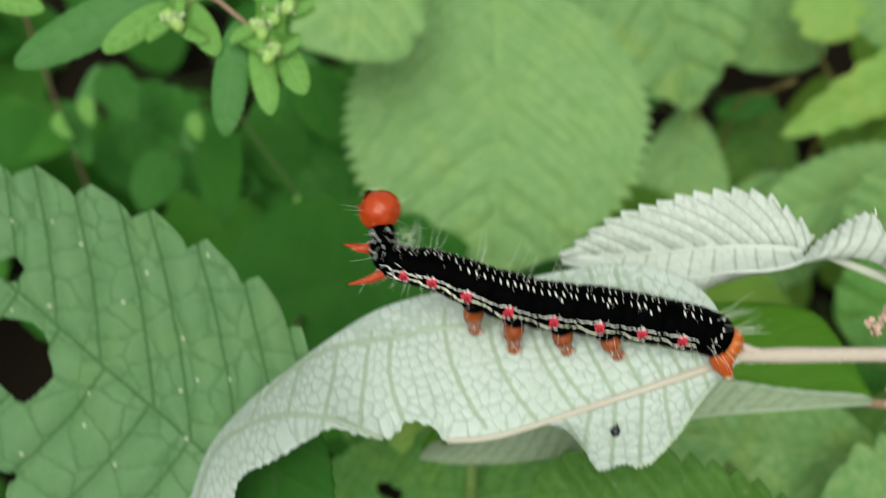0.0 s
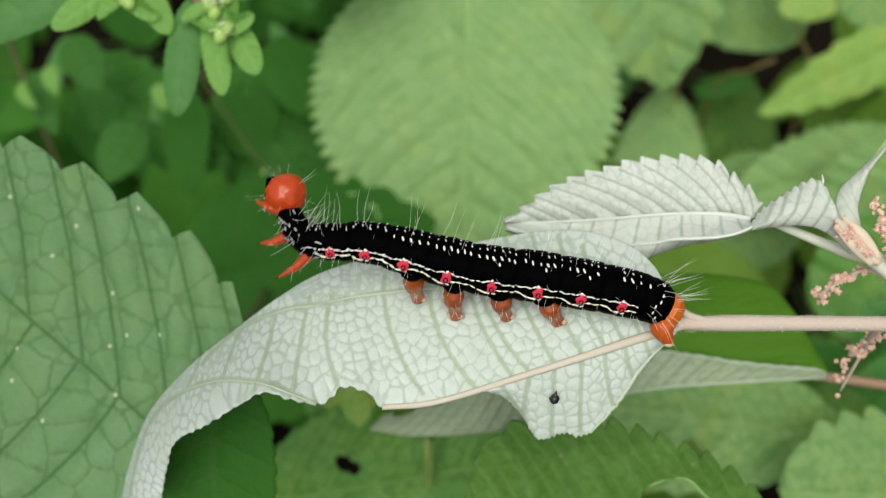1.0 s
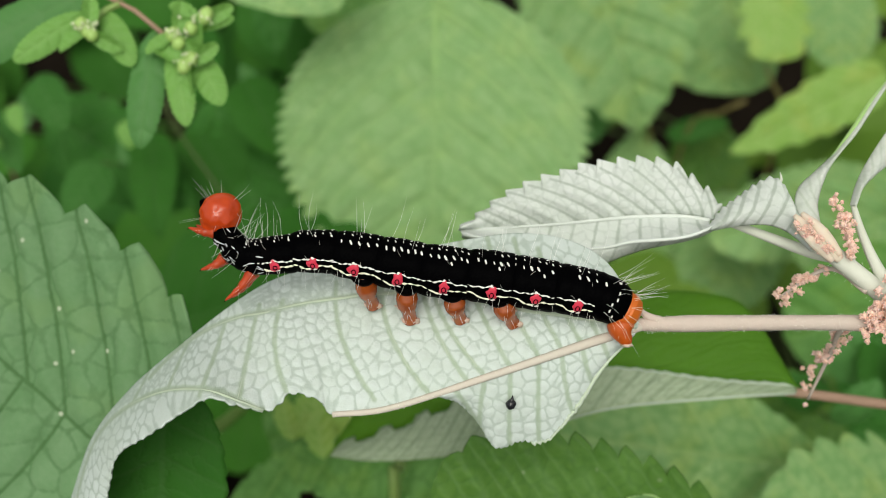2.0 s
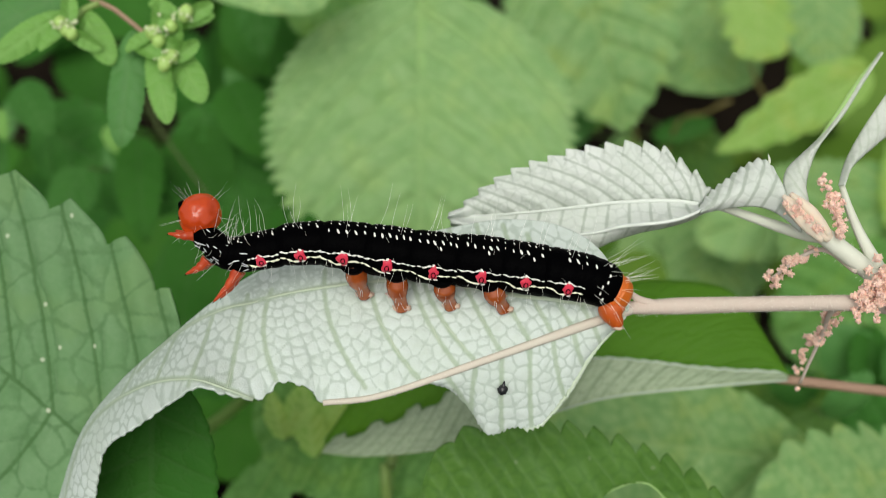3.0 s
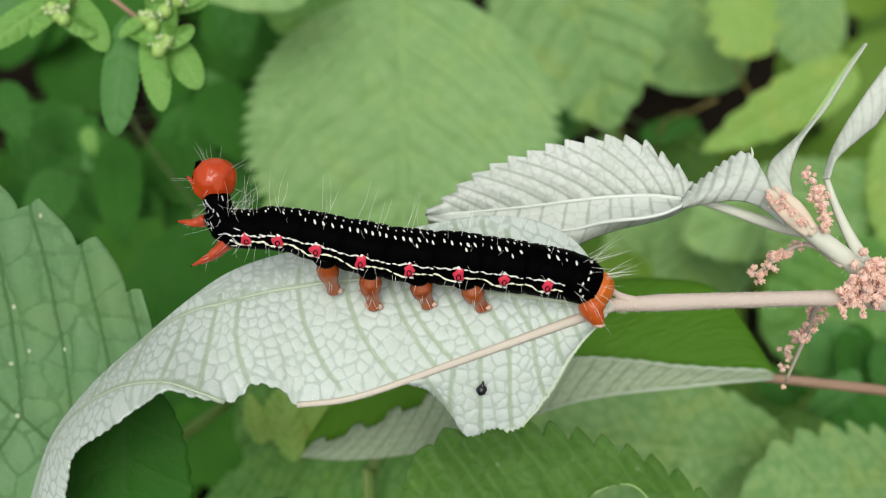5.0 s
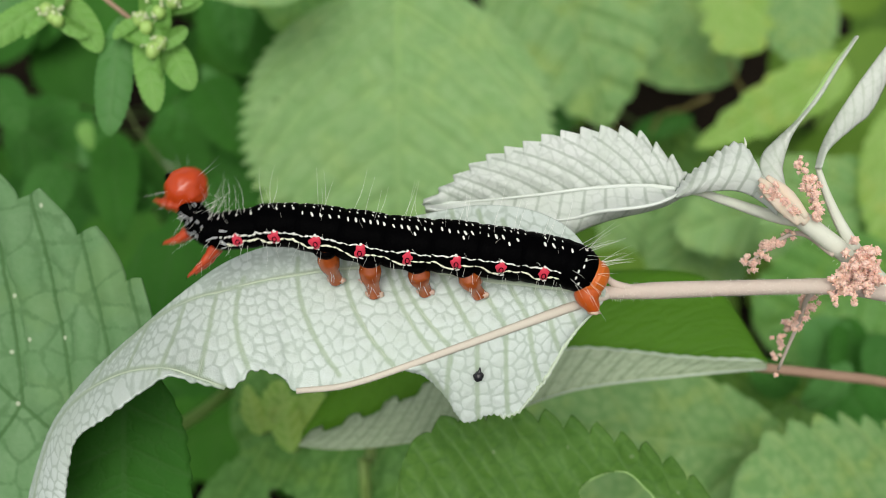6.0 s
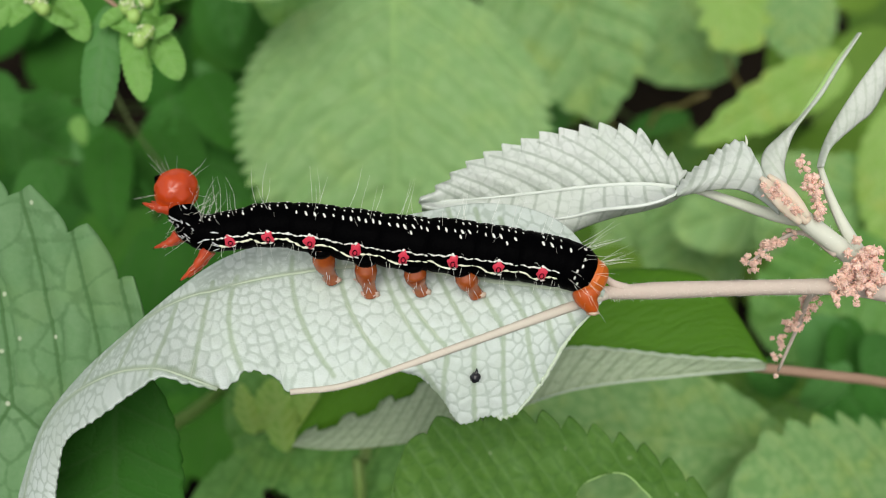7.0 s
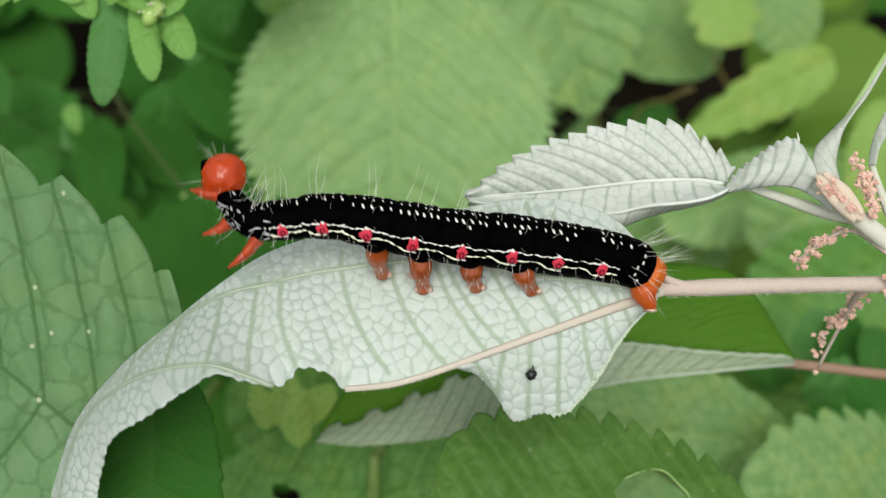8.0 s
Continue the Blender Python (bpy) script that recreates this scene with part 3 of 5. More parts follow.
# the bitten leaf: all of its upper half and a flap of its lower half
TOP = local([V(23.4, -5.1, -137.0), V(20.2, 1.4, -140.5), V(15.2, 4.5, -143.0), V(8.7, 5.3, -144.0), V(2.2, 4.4, -144.5), V(-6.6, 2.5, -144.5), V(-16.7, 0.7, -144.5),
             V(-24.1, -1.7, -145.0), V(-30.3, -5.6, -147.0), V(-37.7, -11.4, -150.0), V(-44.3, -17.1, -152.0), V(-49.9, -23.9, -153.0), V(-52.6, -31.2, -153.0), V(-54.4, -36.8, -154.0)], O)
LOW = local([V(23.0, -6.6, -136.3), V(15.8, -8.6, -135.3), V(4.8, -12.4, -134.5), V(-7.3, -16.4, -134.0), V(-14.2, -17.4, -133.6), V(-16.0, -15.7, -133.5), V(-19.4, -14.8, -132.5),
             V(-20.9, -16.2, -131.5), V(-22.1, -16.7, -130.5), V(-25.6, -15.8, -129.0), V(-28.6, -15.0, -129.0), V(-31.7, -16.7, -130.0), V(-36.6, -20.1, -132.0), V(-41.5, -23.4, -136.0), V(-43.5, -27.9, -139.0), V(-45.1, -33.9, -142.0)], O)
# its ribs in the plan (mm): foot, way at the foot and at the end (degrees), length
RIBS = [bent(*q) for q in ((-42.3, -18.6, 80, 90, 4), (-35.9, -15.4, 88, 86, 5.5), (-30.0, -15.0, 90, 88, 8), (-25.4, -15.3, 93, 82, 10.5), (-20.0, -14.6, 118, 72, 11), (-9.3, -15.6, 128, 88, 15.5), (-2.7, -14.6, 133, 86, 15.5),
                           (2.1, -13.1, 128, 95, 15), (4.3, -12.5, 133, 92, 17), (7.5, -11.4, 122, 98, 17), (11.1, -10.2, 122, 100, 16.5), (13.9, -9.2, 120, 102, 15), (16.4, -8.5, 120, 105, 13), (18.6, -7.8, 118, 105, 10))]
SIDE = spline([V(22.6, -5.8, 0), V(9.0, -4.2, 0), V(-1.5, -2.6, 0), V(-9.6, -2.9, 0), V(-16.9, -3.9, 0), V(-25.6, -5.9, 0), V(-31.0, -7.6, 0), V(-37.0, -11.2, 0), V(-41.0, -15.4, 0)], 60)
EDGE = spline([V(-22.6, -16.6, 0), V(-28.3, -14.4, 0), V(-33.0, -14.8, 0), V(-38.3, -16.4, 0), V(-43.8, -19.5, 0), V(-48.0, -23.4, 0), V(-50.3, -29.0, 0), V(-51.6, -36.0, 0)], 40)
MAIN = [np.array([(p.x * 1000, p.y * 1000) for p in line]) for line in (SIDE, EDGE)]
OUTER = np.array([((p.x + O.x) * 1000, (p.y + O.y) * 1000) for p in spline(TOP, 60)])
rnd = random.Random(21)
LOWER = np.array([((p.x + O.x) * 1000, (p.y + O.y) * 1000) for p in spline(LOW, 60)])
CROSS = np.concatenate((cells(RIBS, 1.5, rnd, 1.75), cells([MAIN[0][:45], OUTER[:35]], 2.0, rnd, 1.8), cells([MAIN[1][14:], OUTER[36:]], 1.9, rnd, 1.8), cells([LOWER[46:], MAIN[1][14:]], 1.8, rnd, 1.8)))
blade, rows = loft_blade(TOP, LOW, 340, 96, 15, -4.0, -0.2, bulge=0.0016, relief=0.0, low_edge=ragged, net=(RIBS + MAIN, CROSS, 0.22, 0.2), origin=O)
FLAP_TOP = local([V(23.0, -6.6, -136.3), V(15.8, -8.6, -135.3), V(4.8, -12.4, -134.5), V(-1.6, -14.7, -134.2)], O)
FLAP_LOW = local([V(22.8, -7.1, -136.5), V(19.0, -11.4, -136.5), V(15.6, -17.0, -137.0), V(12.2, -21.0, -138.0), V(9.1, -21.0, -138.0), V(6.0, -21.9, -138.0), V(3.6, -18.5, -137.0), V(1.1, -15.9, -135.5), V(-1.4, -15.0, -134.4)], O)
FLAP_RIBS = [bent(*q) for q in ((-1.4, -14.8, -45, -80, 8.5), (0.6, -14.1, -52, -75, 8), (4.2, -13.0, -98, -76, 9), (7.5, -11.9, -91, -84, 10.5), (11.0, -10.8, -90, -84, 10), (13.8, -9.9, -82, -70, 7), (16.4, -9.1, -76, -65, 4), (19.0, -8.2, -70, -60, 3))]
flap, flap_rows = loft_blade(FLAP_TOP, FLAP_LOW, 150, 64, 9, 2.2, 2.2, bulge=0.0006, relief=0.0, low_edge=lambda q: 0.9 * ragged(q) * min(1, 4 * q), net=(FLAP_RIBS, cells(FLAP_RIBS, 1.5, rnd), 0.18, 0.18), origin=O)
leaf = part("bitten_leaf", join(blade, flap), WHITE_LEAF, shoot, "white felted leaf underside with bitten edge", thick=0.0003)
lift = Vector((0, 0, 0.0003))
rib_line = spline([p + lift for p in local([V(23.6, -5.9, -136.2), V(15.7, -8.6, -135.2), V(4.8, -12.4, -134.4), V(-7.3, -16.5, -133.9), V(-14.4, -17.4, -133.5)], O)], 40)
part("midrib", tube(bmesh.new(), rib_line, [0.0007, 0.00052, 0.00042, 0.00036], 10), RIB_CREAM, leaf, "cream raised midrib")




def rib_over(line, r0, r1):
    """A raised rib along a flat line of the plan, laid on the nearest places of the blade."""
    spots = [p for row in rows[::2] for p in row[::2]]
    at = np.array([((p.x + O.x) * 1000, (p.y + O.y) * 1000) for p in spots])
    chosen = []
    for q in line:
        d = np.hypot(*(at - q).T)
        if d.min() < 0.45:
            chosen.append(spots[int(d.argmin())])
    if len(chosen) > 5:
        part("side_rib", tube(bmesh.new(), spline(chosen[::3] + [chosen[-1]], 40), [r0, (r0 + r1) / 2, r1], 8), RIB_GREEN, leaf)


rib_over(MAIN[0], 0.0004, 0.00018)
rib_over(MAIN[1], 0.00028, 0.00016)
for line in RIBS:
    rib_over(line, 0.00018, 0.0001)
part("leaf_margin", tube(bmesh.new(), [r[0] + lift for r in flap_rows[4:84]], [0.0002, 0.00028, 0.0001], 6), RIB_PALE, leaf, "pale rolled leaf edge")

petiole = spline(local([V(22.7, -5.8, -136.2), V(24.8, -5.7, -136.0), V(36.2, -5.3, -136.0), V(52.2, -5.1, -137.0), V(59.6, -6.0, -138.0)], O), 40)
part("petiole_fork", tube(bmesh.new(), spline(local([V(26.8, -5.5, -135.8), V(24.2, -4.5, -135.8), V(23.0, -3.0, -137.0)], O), 10), [0.0007, 0.0005, 0.0002], 8), STEM_PINK, shoot)
part("petiole", tube(bmesh.new(), petiole, [0.0008, 0.00108, 0.00098, 0.00096, 0.00105, 0.0012], 12), STEM_PINK, shoot, "pinkish leaf stalk")
stem_line = [V(43.2, 7.6, -137.0), V(49.4, 2.1, -137.0), V(54.1, -1.2, -137.5), V(61.5, -7.1, -139.0), V(76.9, -19.3, -148.0)]
foot = to_ground(V(101.7, -40.5, -170.0))
stem = spline(local(stem_line + [V(96.1, -35.7, -168.0), foot], O), 60)
part("stem", tube(bmesh.new(), stem, [0.0011, 0.0016, 0.0017, 0.002, 0.0024, 0.003], 12), STEM_PALE, shoot, "pale downy main stem")
for a, b, c, r in ((V(42.6, 8.3, -136.4), V(44.9, 6.1, -135.6), V(48.2, 2.9, -135.6), 0.0011), (V(43.5, 8.6, -136.2), V(45.6, 6.4, -135.1), V(48.0, 3.5, -135.2), 0.0008), (V(42.6, 7.2, -136.0), V(44.4, 5.3, -135.1), V(47.2, 2.8, -135.4), 0.0008)):
    part("bud_scale", tube(bmesh.new(), spline(local([a, b, c], O), 14), [0.0003, r * 0.8, r, r * 0.9, r * 0.6], 10, 0.8), BUD_SCALE, shoot, "pinkish papery bud scale")

# the smaller leaves at its top
BACK_RIBS = [bent(*q, late=0.8) for q in ((6.6, 6.1, 150, 165, 4.6), (9.3, 6.2, 150, 166, 6.9), (12.7, 6.5, 150, 166, 9.2), (17.4, 7.1, 148, 168, 10.7), (20.8, 7.5, 145, 167, 11.5), (23.9, 7.9, 142, 166, 11.9), (26.6, 8.1, 139, 160, 11.5), (28.9, 8.1, 134, 154, 11.1), (30.8, 8.2, 126, 146, 9.6), (32.3, 8.1, 117, 136, 8.4), (33.6, 8.1, 106, 128, 7.3), (34.7, 7.9, 95, 115, 5.4))]
BACK_LOW = [bent(*q) for q in ((10.4, 6.4, -110, -125, 3.8), (13.5, 6.6, -105, -120, 4.6), (16.6, 7.0, -102, -120, 5.4), (19.7, 7.4, -100, -115, 6.1), (22.7, 7.8, -98, -112, 5.8), (25.4, 8.0, -96, -110, 4.6), (28.1, 8.1, -95, -108, 4.2), (30.4, 8.1, -92, -105, 3.5), (32.7, 8.1, -90, -100, 3.1))]
BACK_MID = spline(local([V(34.4, 7.6, -146.3), V(30.2, 8.1, -147.2), V(23.4, 7.8, -148.1), V(15.0, 6.8, -149.0), V(8.2, 6.2, -149.9), V(0.9, 5.8, -150.8)], O), 60)
upper, upper_rows = loft_blade(local([V(34.9, 8.0, -146.5), V(36.2, 9.8, -146.8), V(34.6, 11.7, -147.1), V(32.5, 13.3, -147.5), V(30.6, 14.9, -147.8), V(27.9, 15.8, -148.1), V(24.9, 16.0, -148.4), V(21.5, 15.7, -148.8), V(18.1, 15.2, -149.1), V(15.1, 14.2, -149.4), V(11.7, 13.2, -149.7), V(8.6, 11.8, -150.0), V(5.9, 10.1, -150.4), V(3.6, 8.2, -150.7), V(1.2, 6.3, -151.0)], O),
                               local([V(34.4, 7.6, -146.5), V(34.2, 7.7, -146.8), V(33.4, 7.9, -147.1), V(32.0, 8.1, -147.5), V(30.3, 8.1, -147.8), V(28.3, 8.1, -148.1), V(26.1, 8.0, -148.4), V(23.5, 7.8, -148.8), V(20.8, 7.5, -149.1), V(18.2, 7.2, -149.4), V(15.1, 6.9, -149.7), V(11.7, 6.5, -150.0), V(8.2, 6.2, -150.4), V(4.7, 6.0, -150.7), V(0.9, 5.8, -151.0)], O),
                               340, 44, 9, 0, 0, bulge=0.0012, relief=0.0, net=(BACK_RIBS, cells(BACK_RIBS, 1.8, rnd), 1.0, 0.1), origin=O, teeth=16, tooth=0.0011, hook=0.0009, top_edge=lambda q: -0.0008)
lower, lower_rows = loft_blade(BACK_MID, local([V(33.8, 6.7, -142.5), V(31.7, 5.7, -142.9), V(29.2, 5.1, -143.3), V(26.4, 4.8, -143.8), V(23.7, 4.5, -145.2), V(20.5, 3.7, -146.7), V(15.6, 3.3, -147.2), V(8.8, 3.7, -147.6), V(1.2, 5.3, -148.0)], O),
                               150, 24, 9, 0, 0, bulge=-0.0006, relief=0.0, net=(BACK_LOW, cells(BACK_LOW, 1.5, rnd), 0.18, 0.06), origin=O)
lip, lip_rows = loft_blade([r[0] for r in lower_rows[::6]], local([V(35.3, 6.6, -146.2), V(33.1, 5.4, -146.6), V(30.0, 4.5, -147.0), V(26.7, 3.8, -147.4), V(23.3, 2.7, -147.8), V(19.9, 1.3, -148.3), V(15.4, 0.8, -148.7), V(8.9, 2.4, -149.1), V(1.2, 4.7, -149.5)], O), 120, 10, 9, 0, 0, bulge=0.0006, relief=0.0, net=(BACK_LOW, cells(BACK_LOW, 2.5, rnd), 0.1, 0.05), origin=O)
back = part("back_leaf", join(join(upper, lower), lip), YOUNG_LEAF, shoot, "white toothed leaf underside folded along its midrib", thick=0.00025)
part("midrib", tube(bmesh.new(), [p + lift for p in BACK_MID], [0.0003, 0.00022, 0.0001], 8), YOUNG_RIB, back)
part("leaf_margin", tube(bmesh.new(), [r[-1] + lift for r in lip_rows[:70]], [0.0002, 0.00028, 0.00015], 8), YOUNG_RIB, back, "pale rolled leaf edge")
stalk = spline(local([V(48.6, 3.1, -139.0), V(46.7, 3.5, -140.4), V(43.6, 4.6, -141.8), V(40.3, 5.9, -143.2), V(37.3, 7.0, -144.6), V(35.7, 7.1, -146.0)], O), 30)
part("leaf_stalk", tube(bmesh.new(), stalk, [0.0008, 0.0008, 0.0007, 0.0006, 0.0003], 8), STEM_PALE, shoot, "pale green leaf stalk")


def small_leaf(top, low, label, nl, nw, sec, bulge, bay, material, **edge):
    """A little leaf between two edges, with straight ribs across it."""
    a, b = spline(top, sec + 1), spline(low, sec + 1)
    lines = [np.array([((p.x + O.x) * 1000, (p.y + O.y) * 1000) for p in (b[max(k - 1, 0)], a[k].lerp(b[k], 0.5), a[min(k + 1, sec + 1)])]) for k in range(1, sec + 1)]
    bm, made = loft_blade(top, low, nl, nw, sec, 0, 0, bulge=bulge, relief=0.0, net=(lines, cells(lines, 1.4, rnd), bay, 0.06), origin=O, **edge)
    return part("young_leaf", bm, material, shoot, label, thick=0.00025), made


small_leaf(local([V(33.6, 6.6, -143.5), V(35.2, 8.8, -142.8), V(37.2, 10.5, -142.2), V(39.2, 12.1, -141.5), V(41.1, 13.0, -140.8), V(42.5, 11.8, -140.2), V(43.4, 9.3, -139.5)], O), local([V(33.6, 6.2, -143.0), V(35.7, 6.7, -142.1), V(38.1, 7.1, -141.2), V(40.5, 7.1, -140.2), V(42.4, 6.4, -139.3), V(43.7, 5.3, -138.4), V(45.1, 3.8, -137.5)], O),
           "folded young white leaf", 130, 26, 6, 0.0016, 0.4, YOUNG_LEAF, teeth=13, tooth=0.0004, hook=-0.0002)
part("leaf_tip", tube(bmesh.new(), spline(local([V(41.8, 12.2, -140.5), V(42.2, 13.0, -140.8), V(42.1, 13.9, -141.0)], O), 6), [0.0003, 0.0002, 0.00005], 6), STEM_PALE, shoot)
bud, bud_rows = small_leaf(local([V(44.1, 7.2, -138.0), V(43.7, 9.8, -139.7), V(44.7, 12.0, -141.4), V(47.2, 14.1, -143.1), V(50.0, 16.4, -144.9), V(53.3, 20.2, -146.6), V(56.5, 24.5, -148.3), V(60.0, 28.6, -150.0)], O), local([V(46.2, 7.3, -137.5), V(46.4, 9.8, -139.3), V(47.5, 12.3, -141.1), V(49.0, 14.7, -142.9), V(51.1, 17.1, -144.6), V(53.7, 19.7, -146.4), V(56.9, 24.1, -148.2), V(60.1, 28.4, -150.0)], O),
                            "narrow folded bud leaf", 110, 14, 10, 0.0009, 0.15, BUD_LEAF)
part("green_edge", tube(bmesh.new(), [r[-1] + lift for r in bud_rows[46:]], [0.0001, 0.00035, 0.00045, 0.0003, 0.0001], 8), RIB_LIME, bud, "green rolled edge of the bud leaf")
bud, bud_rows = small_leaf(local([V(50.5, 9.7, -139.0), V(52.0, 12.1, -141.6), V(53.9, 14.6, -144.2), V(56.6, 17.9, -146.8), V(60.4, 22.4, -149.4), V(65.9, 28.7, -152.0)], O), local([V(51.0, 9.8, -138.5), V(52.8, 12.1, -141.2), V(55.4, 14.0, -143.9), V(58.4, 15.9, -146.6), V(62.2, 18.9, -149.3), V(67.1, 27.5, -152.0)], O),
                            "narrow folded bud leaf", 90, 14, 9, 0.0009, 0.15, BUD_LEAF)
part("stalk", tube(bmesh.new(), spline(local([V(54.8, -0.6, -137.0), V(52.9, 3.3, -137.7), V(51.6, 6.8, -138.3), V(50.8, 10.1, -139.0)], O), 16), [0.0009, 0.0006, 0.00035], 8), STEM_PALE, shoot)


def floret_cluster(line, count, spread, size, seed):
    """Lumps of small florets round a line, each with short blunt points all over."""
    rnd = random.Random(seed)
    bm = bmesh.new()
    pts = spline(line, 30)
    for _ in range(count):
        c = pts[rnd.randrange(31)] + Vector((rnd.gauss(0, 1), rnd.gauss(0, 1), rnd.gauss(0, 1))) * spread
        r = size * rnd.uniform(0.6, 1.25)
        blob(bm, c, (Vector((r, 0, 0)), Vector((0, r, 0)), Vector((0, 0, r))), 1, 0.6)
        for k in range(13):
            d = Vector((rnd.gauss(0, 1), rnd.gauss(0, 1), rnd.gauss(0.3, 1))).normalized()
            tube(bm, [c + d * r * 0.7, c + d * r * 1.15, c + d * r * rnd.uniform(1.2, 1.5)], [r * 0.26, r * 0.2, r * 0.1], 5)
    return bm


CLUSTERS = [
    ([V(47.8, 10.6, -137.0), V(48.9, 7.2, -136.0), V(49.5, 3.2, -135.5)], 50, 0.00045, 0.0004),
    ([V(51.8, -4.5, -136.0), V(53.6, -3.1, -134.5), V(55.2, -1.2, -135.0), V(56.0, -3.2, -135.0), V(52.8, -5.8, -135.0)], 125, 0.0008, 0.00046),
    ([V(51.2, -5.8, -142.0), V(51.5, -9.8, -148.0), V(50.3, -12.8, -152.0), V(50.6, -17.3, -154.0)], 55, 0.0005, 0.0004),
    ([V(42.9, -2.4, -143.0), V(45.4, -0.4, -142.0), V(48.3, 1.6, -140.0)], 40, 0.0005, 0.0004),
    ([V(43.0, 7.7, -135.0), V(44.7, 5.6, -134.6), V(46.6, 3.9, -134.6)], 40, 0.0005, 0.0003),
]
for k, (line, count, spread, size) in enumerate(CLUSTERS):
    fc = part("inflorescence", floret_cluster(local(line, O), count, spread, size, 40 + k), FLOWER_PINK, shoot, "salmon pink flower cluster")
spike = spline(local([V(52.9, -3.8, -137.0), V(50.5, -6.3, -141.0), V(51.5, -10.2, -148.0), V(50.6, -17.3, -154.0)], O), 20)
part("flower_stalk", tube(bmesh.new(), spike, [0.0005, 0.0003, 0.0002], 6), STEM_PINK, shoot)
spike = spline(local([V(52.2, -1.1, -137.0), V(48.3, 1.6, -140.0), V(42.9, -2.4, -143.0)], O), 20)
part("flower_stalk", tube(bmesh.new(), spike, [0.0005, 0.0003, 0.0002], 6), STEM_PINK, shoot)


def down(line, radius, count, seed, length=0.0002):
    """Fine short hairs standing off a stem."""
    rnd = random.Random(seed)
    bm = bmesh.new()
    for _ in range(count):
        k = rnd.randrange(1, len(line) - 1)
        p = line[k].lerp(line[k + 1], rnd.random())
        d = (line[k + 1] - line[k - 1]).normalized()
        n = Vector((rnd.gauss(0, 1), rnd.gauss(0, 1), rnd.gauss(0, 1)))
        n = (n - d * n.dot(d)).normalized()
        tip = (n + d * rnd.uniform(-0.5, 0.5)) * length * rnd.uniform(0.6, 1.4)
        tube(bm, [p + n * radius * 0.9, p + n * radius + tip * 0.5, p + n * radius + tip], [0.000018, 0.000014, 0.000006], 4)
    return bm


tagged(part("down", down(petiole, 0.00098, 900, 1), HAIR, shoot), "fine white down on the leaf stalk", kind="stuff")
tagged(part("down", down(stem[:34], 0.0016, 500, 2), HAIR, shoot), "fine white down on the stem", kind="stuff")
tagged(part("down", down(rib_line, 0.00045, 260, 3, 0.00013), HAIR, leaf), "fine white down on the midrib", kind="stuff")

# ---- a second shoot below it ----
O = V(55.4, -19.5, -178.0)
low_shoot = thing("ramie_shoot", O, "reddish ramie twig with a folded green and white leaf", "plant")
green_bm, green_rows = loft_blade(local([V(56.3, -18.4, -178.0), V(53.8, -13.9, -179.0), V(50.8, -8.6, -181.0), V(46.1, -4.6, -183.0), V(33.2, -4.0, -186.0), V(16.4, -7.0, -188.0)], O),
                                  local([V(56.3, -18.9, -178.0), V(50.9, -18.9, -178.5), V(43.8, -18.6, -179.0), V(37.7, -18.2, -180.0), V(26.1, -17.6, -182.0), V(12.5, -18.7, -186.0)], O), 70, 16, 8, 2.5, 2.5, bulge=0.001, relief=0.25)
part("leaf", green_bm, BRIGHT_GREEN, low_shoot, "bright green upper leaf side", thick=0.0003)
strip_bm, strip_rows = loft_blade(local([V(56.1, -18.6, -177.5), V(43.6, -18.0, -178.0), V(25.8, -16.6, -180.0), V(12.3, -19.5, -182.0), V(-0.7, -25.0, -184.0), V(-9.5, -29.0, -186.0), V(-19.6, -32.6, -188.0)], O),
                                  local([V(56.1, -19.6, -177.5), V(43.3, -20.7, -177.0), V(25.6, -22.9, -177.0), V(12.3, -27.5, -178.0), V(0.6, -31.6, -180.0), V(-12.4, -33.7, -184.0), V(-20.4, -33.6, -187.0)], O), 110, 14, 26, 1.8, 1.8, bulge=0.0006, relief=0.3,
                                  top_edge=lambda q: 0.0003 * ((q * 30) % 1.0) + (0.0014 * (((q * 11) % 1.0) > 0.5) if q > 0.55 else 0))
far_bm, far_rows = loft_blade(local([V(16.4, -7.0, -188.0), V(4.0, -12.0, -189.0), V(-6.0, -17.0, -190.0), V(-14.0, -23.5, -190.5), V(-19.8, -31.6, -190.0)], O),
                              local([V(13.5, -20.0, -185.0), V(0.5, -25.6, -186.5), V(-9.0, -29.8, -188.0), V(-15.0, -31.8, -189.5), V(-20.2, -33.4, -190.5)], O), 70, 16, 8, 2.5, 2.5, bulge=0.001, relief=0.25)
part("leaf", far_bm, BRIGHT_GREEN, low_shoot, "bright green upper side beside the pale edge", thick=0.0003)
pale_leaf = part("leaf", strip_bm, DULL_LEAF, low_shoot, "whitish leaf underside seen edgewise", thick=0.0003)
part("leaf_margin", tube(bmesh.new(), [r[0] + lift for r in strip_rows[:60]], [0.0003, 0.0002, 0.0001], 6), RIB_PALE, pale_leaf)
part("leaf_margin", tube(bmesh.new(), [r[-1] + lift for r in strip_rows[:60]], [0.0003, 0.00018, 0.0001], 6), RIB_PALE, pale_leaf)
twig = spline(local([V(54.6, -19.5, -178.0), V(65.5, -20.8, -179.0), V(80.6, -23.2, -182.0), V(99.9, -29.7, -190.0), to_ground(V(125.0, -53.0, -200.0))], O), 50)
part("stem", tube(bmesh.new(), twig, [0.0008, 0.00105, 0.0012, 0.0016, 0.002], 10), STEM_RED, low_shoot, "reddish brown twig")

